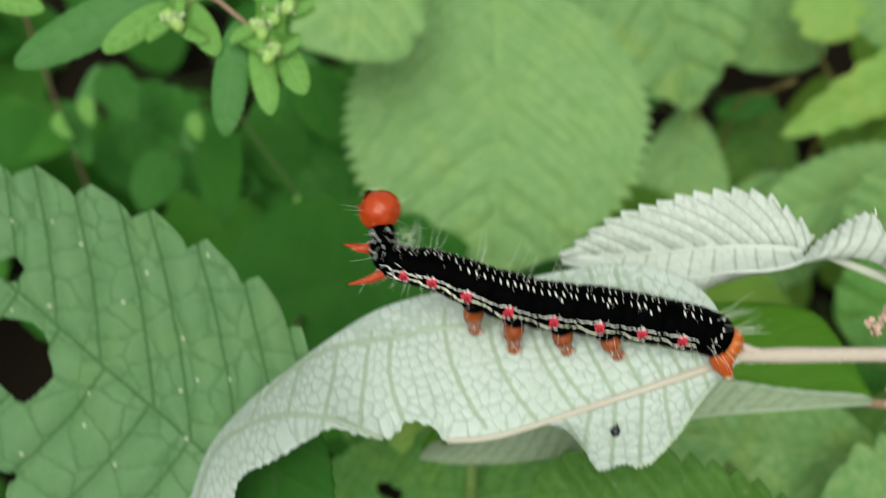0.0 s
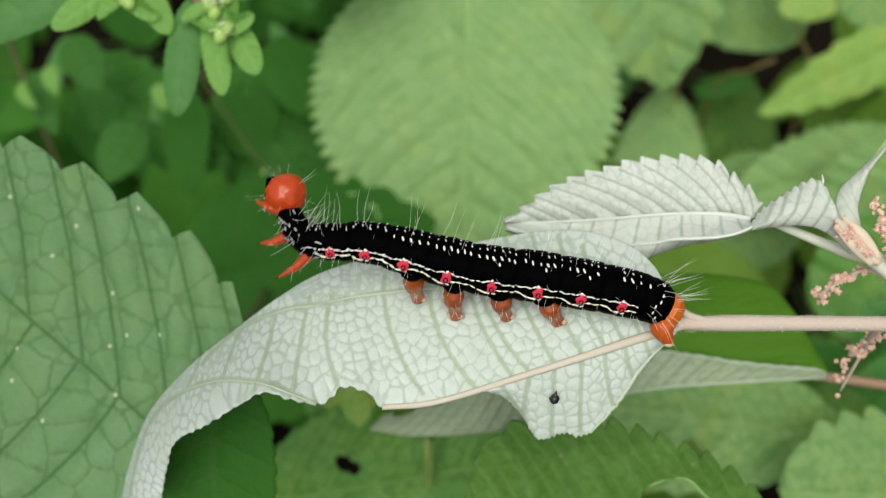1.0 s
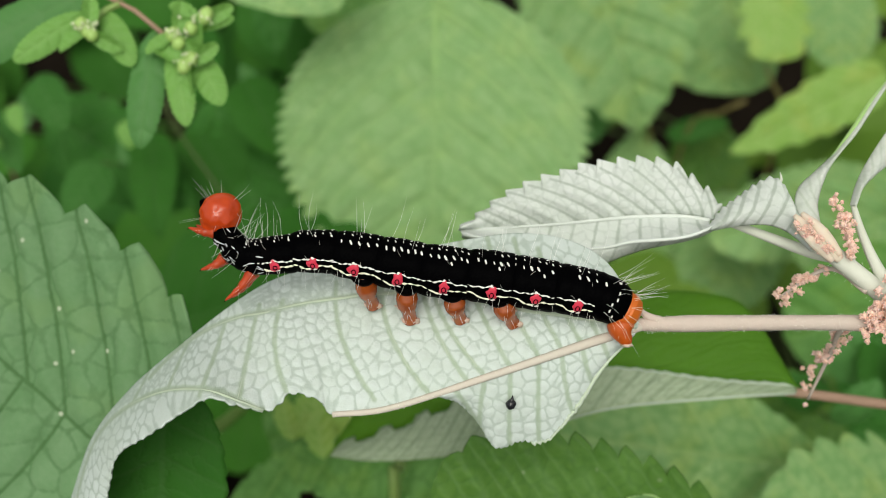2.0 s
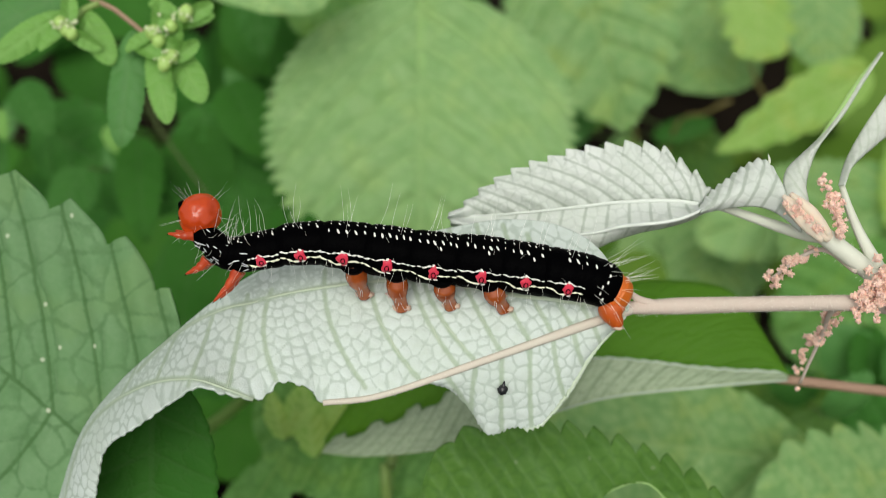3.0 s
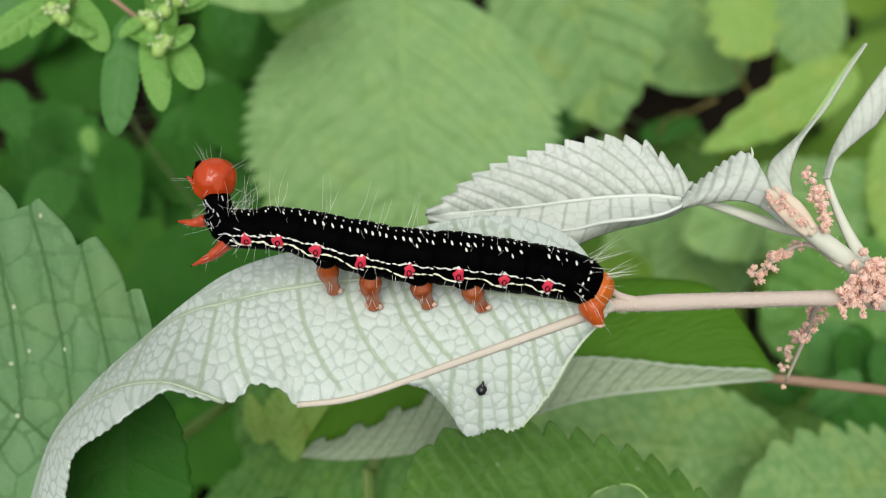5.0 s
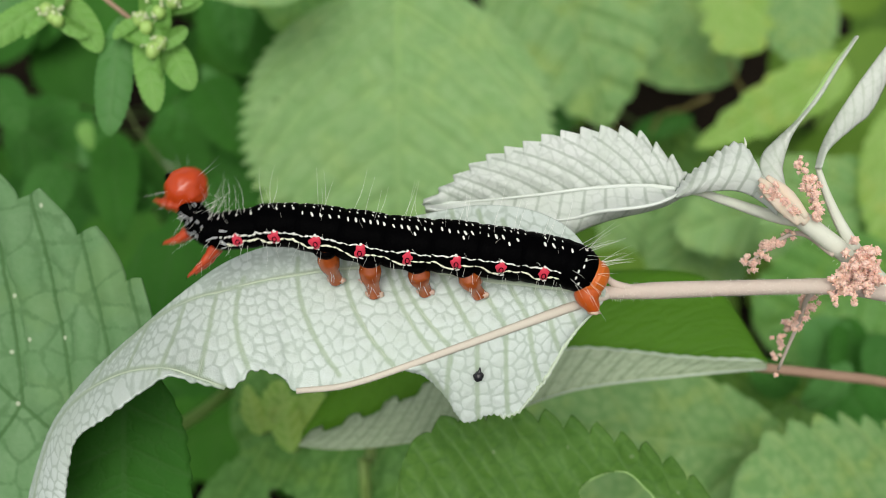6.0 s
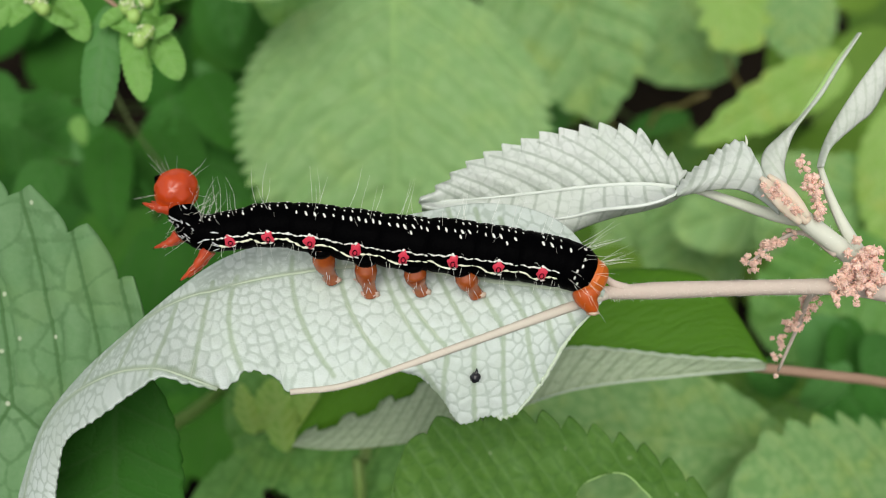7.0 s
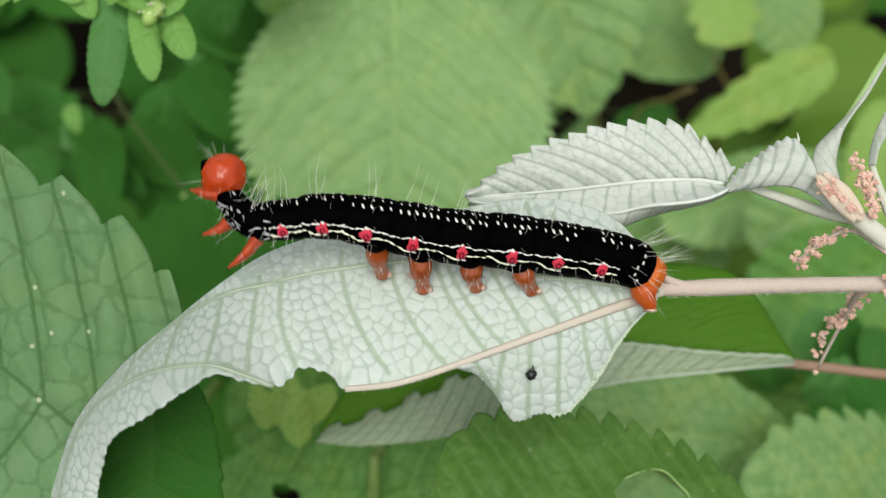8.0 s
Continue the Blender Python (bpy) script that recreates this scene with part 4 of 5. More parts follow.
# ---- the large grey-green leaf beside it, with eaten holes ----
O = V(-41.3, -32.6, -153.0)
side_plant = thing("nettle_plant", O, "grey-green toothed nettle-like leaf with eaten holes", "plant")
part("leaf", leaf_blade(Vector(), V(-107.0, 17.0, -166.0) - O, V(0.667, 0.745, 0), 0.0462, a=0.3, b=0.82, teeth=8.5, shift=0.56, tooth=2.9, convex=0.55, drop=0.24, hook=0.25, relief=0.0, arch=0.001, nw=60, per=34,
                        net=(9, 1.0, -0.1, 0.35, 4.2, 7.0, 0.9, 0.25), holes=((44.1, -7.6, 6.4, 1.15), (54.1, 1.8, 2.2, 1.1), (33.3, -22.5, 0.9, 1.0))), GREY_GREEN, side_plant, "rough toothed leaf with eaten holes", thick=0.0003)
part("stem", tube(bmesh.new(), local(rooted_stem(O, (-0.02, 0, 0)), O), [0.0022, 0.0016, 0.0011], 10), STEM_GREEN, side_plant)

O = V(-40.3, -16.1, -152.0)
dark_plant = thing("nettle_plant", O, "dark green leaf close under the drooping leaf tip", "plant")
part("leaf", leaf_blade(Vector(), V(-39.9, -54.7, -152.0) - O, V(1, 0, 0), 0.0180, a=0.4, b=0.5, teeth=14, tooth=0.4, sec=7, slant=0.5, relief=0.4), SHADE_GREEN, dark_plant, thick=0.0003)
part("stem", tube(bmesh.new(), local(rooted_stem(O, (-0.05, 0, 0)), O), [0.002, 0.0014, 0.0009], 10), STEM_DARK, dark_plant)

# ---- the low leaf with a round hole ----
O = V(46.0, -43.3, -162.0)
low_plant = thing("nettle_plant", O, "bright green toothed leaf with a round eaten hole", "plant")
part("leaf", leaf_blade(Vector(), V(-3.3, -37.3, -157.0) - O, V(0, 1, 0), 0.0285, a=0.55, b=0.28, teeth=13, tooth=2.4, convex=0.55, hook=0.35, relief=0.0, drop=0.42, nw=60, per=18, net=(8, 0.7, 0.7, 0.3, 2.6, 3.2, 0.9, 0.12), holes=((17.8, 4.0, 6.1, 1.5),)), HOLED_GREEN, low_plant, "deep green leaf with a round hole", thick=0.0003)
way = (V(-3.3, -37.3, -157.0) - O).normalized()
side_way = (V(0, 1, 0) - way * way.y * 0.001).normalized()
rim = []
for k in range(41):
    a = 2 * math.pi * k / 40
    r = bite(a, 17.8, 6.0)
    rim.append((way * (17.8 + r * math.cos(a)) + side_way * (4.0 + r * math.sin(a) / 1.5)) * 0.001 + V(0, 0, 0.35))
part("eaten_rim", tube(bmesh.new(), rim, [0.0001, 0.00016, 0.0001], 6), RIB_LIME, low_plant, "pale healed rim of the hole")
part("stem", tube(bmesh.new(), local(rooted_stem(O, (0.01, 0, 0)), O), [0.002, 0.0015, 0.001], 10), STEM_GREEN, low_plant)


# ---- single-leaved plants farther back ----
NETTED = (BIG_GREEN, MID_GREEN, DEEP_GREEN, PALE_GREEN, LIME_GREEN, SPURGE_SHADED, ROUND_GREEN)


def back_plant(label, base, tip, wide, width, material, lean=(0, 0, 0), **shape):
    ob = thing("nettle_plant", base, label, "plant", "plants behind")
    rnd = random.Random(int(abs(base.x * 7e4 + base.y * 3e4)))
    shape.setdefault("fold", rnd.uniform(-0.08, 0.3))
    shape.setdefault("curl", rnd.uniform(0.0, 0.3))
    shape.setdefault("arch", width * rnd.uniform(-0.02, 0.12))
    shape.setdefault("wave", width * rnd.uniform(10, 45))
    shape.setdefault("hook", 0.4)
    if material in NETTED and "net" not in shape:
        w = width * 1000
        shape.update(net=(6, 0.65, 0.65, 0.5, 0.11 * w, 0.12 * w, 0.03 * w, 0.008 * w), relief=0.0)
        shape.setdefault("nw", 24)
    part("leaf", leaf_blade(Vector(), tip - base, wide, width, **shape), material, ob)
    part("stem", tube(bmesh.new(), local(rooted_stem(base, lean), base), [width * 0.03 + 0.0006, width * 0.02 + 0.0003, width * 0.015 + 0.0001], 8), STEM_DARK, ob)
    return ob


UP, RIGHT = V(0, 1, 0), V(1, 0, 0)
FAR_UP, FAR_RIGHT, FAR_LEFT, FAR_LOW = (0, 0.05, 0), (0.06, 0, 0), (-0.06, 0, 0), (0, -0.03, 0)
big = back_plant("large round soft green toothed leaf", V(-6.4, 70.7, -296.0), V(-5.4, -8.1, -286.0), RIGHT, 0.0765, ROUND_GREEN, FAR_UP, a=0.58, b=0.6, teeth=24, tooth=3.2, drop=0.3, convex=0.8, hook=0.4, relief=0.0, nw=44, per=10, net=(8, 0.55, 0.55, 0.9, 6.0, 7.0, 0.9, 0.5))
bo = V(-6.4, 70.7, -296.0)
for pts, r in (((V(-6.4, 70.3, -294.0), V(-5.5, 37.4, -288.5), V(-5.4, -5.2, -285.0)), 0.0004), ((V(-6.4, 69.5, -294.0), V(-20.3, 47.8, -290.0), V(-24.4, 19.6, -287.0)), 0.00016), ((V(-6.4, 69.5, -294.0), V(9.2, 48.0, -290.0), V(13.5, 19.7, -287.0))
        , 0.00016)):
    part("rib", tube(bmesh.new(), spline(local(pts, bo), 24), [r, r, r * 0.4], 8), RIB_LIME, big)
back_plant("pale blue-green leaf drooping from above", V(42.6, 117.4, -400.0), V(66.5, 43.0, -395.0), RIGHT, 0.060, PALE_GREEN, FAR_UP, a=0.7, b=0.95, teeth=13, tooth=3.0)
back_plant("pale round leaf among lime ones", V(139.1, 108.3, -410.0), V(140.7, 68.1, -405.0), RIGHT, 0.028, PALE_GREEN, FAR_UP, a=0.5, b=0.45, teeth=9, tooth=1.5)
back_plant("pale round leaf behind the others", V(101.1, 100.5, -420.0), V(101.3, 59.4, -415.0), RIGHT, 0.042, PALE_GREEN, FAR_UP, a=0.5, b=0.4, teeth=12, tooth=1.5)
back_plant("lime green lobed leaf among pale ones", V(109.0, 99.7, -385.0), V(110.6, 66.6, -380.0), RIGHT, 0.019, LIME_GREEN, FAR_UP, a=0.5, b=0.4, teeth=4, tooth=4)
back_plant("lime green pointed leaf over dark gaps", V(144.6, 62.1, -370.0), V(91.0, 33.4, -365.0), UP, 0.018, LIME_GREEN, FAR_RIGHT, a=0.4, b=0.9, teeth=6, tooth=1.5)
back_plant("mid green leaf low in the bank", V(71.6, 47.1, -430.0), V(69.2, -8.5, -425.0), RIGHT, 0.036, BIG_GREEN, FAR_UP, a=0.7, b=0.35, teeth=12, tooth=1.5)
back_plant("olive green leaf low in the bank", V(101.8, 53.6, -450.0), V(102.5, 2.6, -445.0), RIGHT, 0.034, DEEP_GREEN, FAR_UP, a=0.5, b=0.5, teeth=12, tooth=1.5)
back_plant("light green leaf beside the twig", V(153.9, 25.9, -390.0), V(89.3, 4.5, -385.0), UP, 0.030, BIG_GREEN, FAR_RIGHT, a=0.6, b=0.6, teeth=12, tooth=1.5)
back_plant("lime green upright leaf beside the twig", V(153.4, 45.9, -350.0), V(147.7, -2.7, -345.0), RIGHT, 0.020, LIME_GREEN, FAR_RIGHT, a=0.5, b=0.6, teeth=10, tooth=1)
back_plant("pale green leaf behind the white ones", V(108.0, 22.6, -420.0), V(100.3, -22.5, -415.0), RIGHT, 0.040, PALE_GREEN, FAR_UP, a=0.5, b=0.5, teeth=12, tooth=1)
back_plant("dim green leaf behind the flowers", V(148.4, -5.2, -335.0), V(100.8, -25.5, -330.0), UP, 0.040, MID_GREEN, FAR_RIGHT, a=0.6, b=0.5, teeth=10, tooth=1.2)
back_plant("mid green leaf behind the flowers", V(155.7, 21.9, -360.0), V(110.1, -0.4, -355.0), UP, 0.036, PALE_GREEN, FAR_RIGHT, a=0.6, b=0.5, teeth=10, tooth=1.2)
back_plant("pale toothed leaf close to the soil", V(121.3, -56.2, -235.0), V(63.8, -53.6, -225.0), UP, 0.034, PALE_GREEN, FAR_RIGHT, a=0.7, b=0.5, teeth=10, tooth=3.2)
back_plant("pale green leaf under the white flap", V(85.1, -46.8, -250.0), V(-8.0, -35.0, -240.0), UP, 0.036, PALE_GREEN, FAR_LOW, a=0.6, b=0.5, teeth=14, tooth=1.2)
back_plant("dark green leaf under the twig", V(108.3, -39.4, -300.0), V(66.9, -55.2, -295.0), UP, 0.034, DEEP_GREEN, FAR_RIGHT, a=0.6, b=0.5, teeth=10, tooth=1.2)
back_plant("mid green leaf under the twig", V(156.8, -51.9, -330.0), V(100.5, -51.0, -325.0), UP, 0.034, SPURGE_SHADED, FAR_RIGHT, a=0.6, b=0.6, teeth=10, tooth=1.5)
back_plant("dull green leaf with a small hole", V(-48.3, -62.6, -235.0), V(10.8, -47.6, -225.0), UP, 0.036, MID_GREEN, FAR_LOW, a=0.5, b=0.5, teeth=14, tooth=1.2, holes=((22, 6, 2.4, 1.3), (24.2, 4.6, 1.5, 1.0)), nw=44, per=10)
back_plant("lime green seedling leaf on thin stalk", V(-25.0, -39.9, -215.0), V(-26.5, -25.1, -210.0), RIGHT, 0.0052, LIME_GREEN, FAR_LOW, a=0.6, b=0.9, teeth=5, tooth=1.0)
back_plant("lime green seedling leaf on thin stalk", V(-25.2, -35.7, -216.0), V(-18.8, -27.5, -212.0), RIGHT, 0.006, LIME_GREEN, FAR_LOW, a=0.6, b=0.6, teeth=8, tooth=0.6)
back_plant("mid green leaf under the bitten edge", V(3.2, -47.6, -270.0), V(-44.7, -35.3, -262.0), UP, 0.034, MID_GREEN, FAR_LOW, a=0.6, b=0.5, teeth=12, tooth=1.2)
back_plant("green leaf coloured dark for deep shade", V(-77.5, -21.4, -290.0), V(-12.4, -0.8, -280.0), UP, 0.046, SHADE_GREEN, FAR_LEFT, a=0.5, b=0.9, teeth=9, tooth=2.2, fold=0.2)
back_plant("green leaf coloured dark for deep shade", V(-73.4, 44.3, -330.0), V(-50.1, -5.8, -320.0), RIGHT, 0.034, SPURGE_SHADED, FAR_UP, a=0.5, b=0.8, teeth=9, tooth=2.0, fold=-0.2)
back_plant("green leaf coloured dark for deep shade", V(-123.3, 39.1, -330.0), V(-73.6, 11.7, -310.0), UP, 0.026, SPURGE_SHADED, FAR_UP, a=0.5, b=0.8, teeth=8, tooth=1.8, fold=0.2)
# oblong leaves of other spurge stems; the dark greens hold their shade
for at, to, wide, width, mat in ((V(-115.8, 46.0, -300.0), V(-105.7, 31.0, -296.0), RIGHT, 0.011, SPURGE_SHADED), (V(-86.1, 32.1, -310.0), V(-81.2, 2.3, -300.0), RIGHT, 0.013, SHADE_GREEN),
                                 (V(-128.1, 36.7, -305.0), V(-119.8, 19.0, -300.0), RIGHT, 0.008, SPURGE_SHADED), (V(-143.9, 35.8, -320.0), V(-150.4, 17.0, -315.0), RIGHT, 0.012, SHADE_GREEN), (V(-97.3, 22.7, -300.0), V(-104.1, 5.9, -296.0), RIGHT, 0.013, SPURGE_SHADED),
                                 (V(-62.4, 49.0, -320.0), V(-49.3, 25.5, -312.0), RIGHT, 0.016, SHADE_GREEN), (V(-60.1, 19.0, -330.0), V(-48.4, -3.0, -322.0), RIGHT, 0.018, SPURGE_SHADED), (V(-78.6, 35.9, -330.0), V(-64.5, 13.7, -325.0), RIGHT, 0.022, SHADE_GREEN),
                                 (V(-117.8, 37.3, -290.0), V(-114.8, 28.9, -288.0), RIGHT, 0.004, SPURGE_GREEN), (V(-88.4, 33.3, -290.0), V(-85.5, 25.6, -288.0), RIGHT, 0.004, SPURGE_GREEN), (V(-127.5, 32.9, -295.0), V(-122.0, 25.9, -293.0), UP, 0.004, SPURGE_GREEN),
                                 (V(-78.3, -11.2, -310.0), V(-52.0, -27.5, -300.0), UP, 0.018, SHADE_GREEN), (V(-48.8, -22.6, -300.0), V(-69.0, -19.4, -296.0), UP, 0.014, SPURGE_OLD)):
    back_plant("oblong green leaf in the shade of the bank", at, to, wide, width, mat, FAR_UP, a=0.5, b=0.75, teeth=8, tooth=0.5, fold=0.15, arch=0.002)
# darker and broken leaves in the gaps of the bank, shade in their greens
for at, to, wide, width, mat in ((V(58.2, 62.5, -430.0), V(48.9, 40.0, -425.0), RIGHT, 0.012, SPURGE_OLD), (V(82.4, 45.1, -430.0), V(105.4, 50.1, -425.0), UP, 0.008, SPURGE_SHADED),
                                 (V(109.7, -18.0, -280.0), V(106.3, -36.1, -275.0), RIGHT, 0.010, SHADE_GREEN), (V(91.1, -38.0, -260.0), V(99.9, -26.9, -255.0), RIGHT, 0.008, SPURGE_OLD), (V(114.2, -21.5, -270.0), V(109.7, -33.5, -266.0), RIGHT, 0.009, SPURGE_SHADED),
                                 (V(95.3, -36.7, -280.0), V(83.9, -29.1, -276.0), RIGHT, 0.010, SPURGE_SHADED), (V(108.7, -30.1, -285.0), V(99.6, -18.0, -280.0), RIGHT, 0.014, SPURGE_OLD), (V(69.6, -57.5, -270.0), V(79.7, -43.7, -262.0), RIGHT, 0.014, SHADE_GREEN)):
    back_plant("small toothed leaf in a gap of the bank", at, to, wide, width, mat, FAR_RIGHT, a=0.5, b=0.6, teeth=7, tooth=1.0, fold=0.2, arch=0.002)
back_plant("mid green leaf above the large one", V(-58.1, 96.5, -330.0), V(-53.2, 56.5, -322.0), RIGHT, 0.013, SPURGE_SHADED, FAR_UP, a=0.5, b=0.6, teeth=6, tooth=1)
back_plant("mid green leaf above the large one", V(-29.5, 96.7, -330.0), V(-38.4, 61.5, -322.0), RIGHT, 0.026, MID_GREEN, FAR_UP, a=0.5, b=0.5, teeth=8, tooth=1)
nodding = back_plant("light green crenate leaf above the large one", V(-37.5, 85.5, -262.0), V(-42.2, 44.3, -255.0), RIGHT, 0.030, BIG_GREEN, FAR_UP, a=0.5, b=0.3, teeth=5, tooth=2.6, convex=0.4)
back_plant("green leaf coloured dark for deep shade", V(-52.9, 90.5, -360.0), V(-55.0, 56.0, -350.0), RIGHT, 0.034, SHADE_GREEN, FAR_UP, a=0.6, b=0.6, teeth=12, tooth=1.2)

# ---- the spurge with small flowers ----
O = V(-44.4, 36.7, -178.0)
spurge = thing("spurge_plant", O, "spurge with small oblong leaves and tiny white flowers", "plant")
for base, tip, wide, width in (
    (V(-46.0, 37.7, -178.8), V(-42.9, 23.0, -175.6), RIGHT, 0.0044), (V(-49.7, 39.3, -180.4), V(-51.3, 19.5, -178.8), RIGHT, 0.0059), (V(-42.8, 36.1, -179.6), V(-37.5, 26.7, -177.2), RIGHT, 0.0047),
    (V(-61.0, 41.8, -179.6), V(-71.7, 33.2, -177.2), UP, 0.0044), (V(-58.3, 42.5, -180.4), V(-52.6, 33.0, -178.8), RIGHT, 0.0044), (V(-58.8, 47.0, -182.0), V(-88.1, 30.9, -180.4), UP, 0.0079),
    (V(-44.9, 39.9, -180.4), V(-36.1, 41.2, -178.8), UP, 0.0028), (V(-95.2, 43.5, -178.8), V(-81.6, 40.1, -177.2), UP, 0.0044)):
    part("leaf", leaf_blade(base - O, tip - O, wide, width, a=0.62, b=0.55, teeth=14, tooth=0.2, sec=6, arch=0.0008, curl=0.15, nw=8), SPURGE_OLD if width > 0.0056 else SPURGE_GREEN, spurge)
for k, c in enumerate((V(-43.2, 33.2, -175.6), V(-59.3, 38.3, -176.4), V(-41.5, 40.2, -177.2), V(-44.9, 37.7, -176.4))):
    rnd = random.Random(k)
    for j in range(3):
        d = Vector((rnd.uniform(-1, 1), rnd.uniform(-1, 1), 0.3)) * 0.0014
        fr = part("seed_capsule", blob(bmesh.new(), c - O + d, (V(1.1, 0, 0), V(0, 1.25, 0), V(0, 0, 1.0)), 2, 0.15), CAPSULE, spurge)
    for j in range(3):
        a = 0.6 + 2.1 * j + k
        out = Vector((math.cos(a), math.sin(a), -0.2))
        part("bract", leaf_blade(c - O, c - O + out * 0.0060, Vector((-out.y, out.x, 0.5)), 0.0027, a=0.5, b=0.5, teeth=6, tooth=0.1, sec=4, curl=-0.5, nw=6), SPURGE_GREEN, spurge)
    bm = floret_cluster([c - O + V(-1.2, 0.8, 0.8), c - O + V(0, 0.4, 1.2), c - O + V(1.6, 0.4, 0.8)], 16, 0.00055, 0.00026, k)
    part("flower", bm, FLOWER_WHITE, spurge, "tiny white flowers")
sp = spline(local([V(-44.4, 35.8, -178.0), V(-49.5, 41.1, -179.6), V(-55.5, 43.5, -180.4), V(-67.0, 50.6, -183.5), V(-111.9, 90.4, -205.7), to_ground(V(-163.9, 158.9, -237.3))], O), 40)
part("stem", tube(bmesh.new(), sp, [0.0004, 0.0005, 0.00055, 0.0008], 8), STEM_RED, spurge)
part("stem", tube(bmesh.new(), spline(local([V(-60.0, 38.4, -178.8), V(-58.1, 41.9, -179.6), V(-55.5, 43.5, -180.4)], O), 10), [0.0005, 0.0006], 8), STEM_GREEN, spurge)

for at, to, wide in ((V(-132.6, 51.3, -345.0), V(-137.5, 33.2, -340.0), RIGHT), (V(-95.1, 34.0, -320.0), V(-94.6, 23.1, -316.0), RIGHT), (V(-67.5, 56.1, -340.0), V(-57.0, 41.7, -335.0), UP)):
    back_plant("small fresh green leaf in the shade", at, to, wide, 0.0065, SPURGE_OLD, FAR_UP, a=0.55, b=0.35, teeth=8, tooth=0.3)

# ---- a bare yellow-green stalk behind ----
O = V(-38.7, -13.6, -285.0)
stalk_thing = thing("bare_stalk", O, "thin yellow-green plant stalk with a node", "stalk")
bs = spline(local([V(-38.7, -13.6, -285.0), V(-58.9, 10.9, -290.0), V(-77.4, 33.3, -300.0), V(-91.8, 49.5, -330.0), to_ground(V(-102.0, 59.5, -390.0))], O), 40)
part("stem", tube(bmesh.new(), bs, [0.00035, 0.00035, 0.0003, 0.0004], 8), STEM_DARK, stalk_thing)
part("bud", blob(bmesh.new(), V(-59.3, 9.8, -289.0) - O, (V(0.8, 0, 0), V(0, 1.3, 0), V(0, 0, 0.8)), 2, 0.2), CAPSULE, stalk_thing)


for a, b, c in ((V(112.4, 68.8, -400.0), V(115.9, 61.4, -405.0), V(123.5, 46.4, -420.0)), (V(59.7, 54.5, -410.0), V(65.8, 48.8, -415.0), V(75.9, 40.6, -430.0)), (V(105.3, 55.5, -400.0), V(97.5, 51.5, -410.0), V(89.1, 42.9, -430.0))):
    st = thing("bare_stalk", a, "thin yellowish dry stalk among the leaves", "stalk")
    part("stem", tube(bmesh.new(), spline(local([a, b, c, to_ground(c)], a), 24), [0.0007, 0.0008, 0.0007, 0.001], 8), STEM_STRAW, st)


O = V(-10.8, -51.4, -222.0)
stick = thing("bare_stalk", O, "upright pale green stalk close to the soil", "stalk")
part("stem", tube(bmesh.new(), spline(local([V(-9.0, -36.7, -220.0), V(-9.8, -43.2, -221.0), O, to_ground(O)], O), 24), [0.0012, 0.0011, 0.0011, 0.0014], 8), STEM_GREEN, stick)
for at, to, wide, width in ((V(-30.8, -36.3, -214.0), V(-32.9, -25.9, -210.0), RIGHT, 0.0036), (V(-30.2, -35.7, -214.0), V(-27.1, -25.1, -211.0), RIGHT, 0.0040), (V(-29.7, -33.5, -214.0), V(-24.4, -29.5, -211.0), UP, 0.0034), (V(-31.3, -33.0, -214.0), V(-34.5, -30.7, -212.0), UP, 0.0030)):
    back_plant("lime green seedling leaf under the bitten edge", at, to, wide, width, LIME_GREEN, FAR_LOW, a=0.55, b=0.7, teeth=5, tooth=0.5, fold=0.2, arch=0.0006)


# ---- undergrowth: a carpet of leaves over the soil ----
def carpet(x0, x1, count, seed, y0=-170, y1=230, clear=False):
    rnd = random.Random(seed)
    bm = bmesh.new()
    bm.loops.layers.uv.new("vein"), bm.loops.layers.uv.new("flat")
    for _ in range(count):
        y = rnd.uniform(y0, y1)
        soil = -(420 + 0.643 * y) / 0.766
        x = rnd.uniform(x0, x1)
        if clear and abs(x) < 310 and -180 < y < 240:
            continue
        if -260 < x < -150 and -95 < y < -15 and rnd.random() < 0.85:
            continue
        if -250 < x < -140 and 55 < y < 130 and rnd.random() < 0.75:
            continue
        if 50 < x < 150 and 40 < y < 105 and rnd.random() < 0.75:
            continue
        base = V(x, y, soil + rnd.uniform(15, 150))
        d = Vector((rnd.uniform(-1, 1), rnd.uniform(-1, 0.3), rnd.uniform(-0.2, 0.3))).normalized()
        L = rnd.uniform(0.03, 0.06)
        wide = Vector((d.y, -d.x, rnd.uniform(-0.4, 0.4)))
        join(bm, leaf_blade(base, base + d * L, wide, L * rnd.uniform(0.5, 0.75), a=0.55, b=0.6, teeth=7, tooth=1.2, sec=6, nw=4, per=4, arch=0.003, fold=0.1))
    return bm


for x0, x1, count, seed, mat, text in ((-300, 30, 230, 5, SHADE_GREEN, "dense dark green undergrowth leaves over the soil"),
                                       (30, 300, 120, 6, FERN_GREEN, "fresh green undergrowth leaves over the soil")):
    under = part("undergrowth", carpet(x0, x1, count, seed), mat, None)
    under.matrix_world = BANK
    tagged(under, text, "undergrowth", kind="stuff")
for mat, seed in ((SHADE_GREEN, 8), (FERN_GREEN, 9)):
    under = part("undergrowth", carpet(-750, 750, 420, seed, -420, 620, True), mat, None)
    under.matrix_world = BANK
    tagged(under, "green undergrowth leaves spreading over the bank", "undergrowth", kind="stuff")

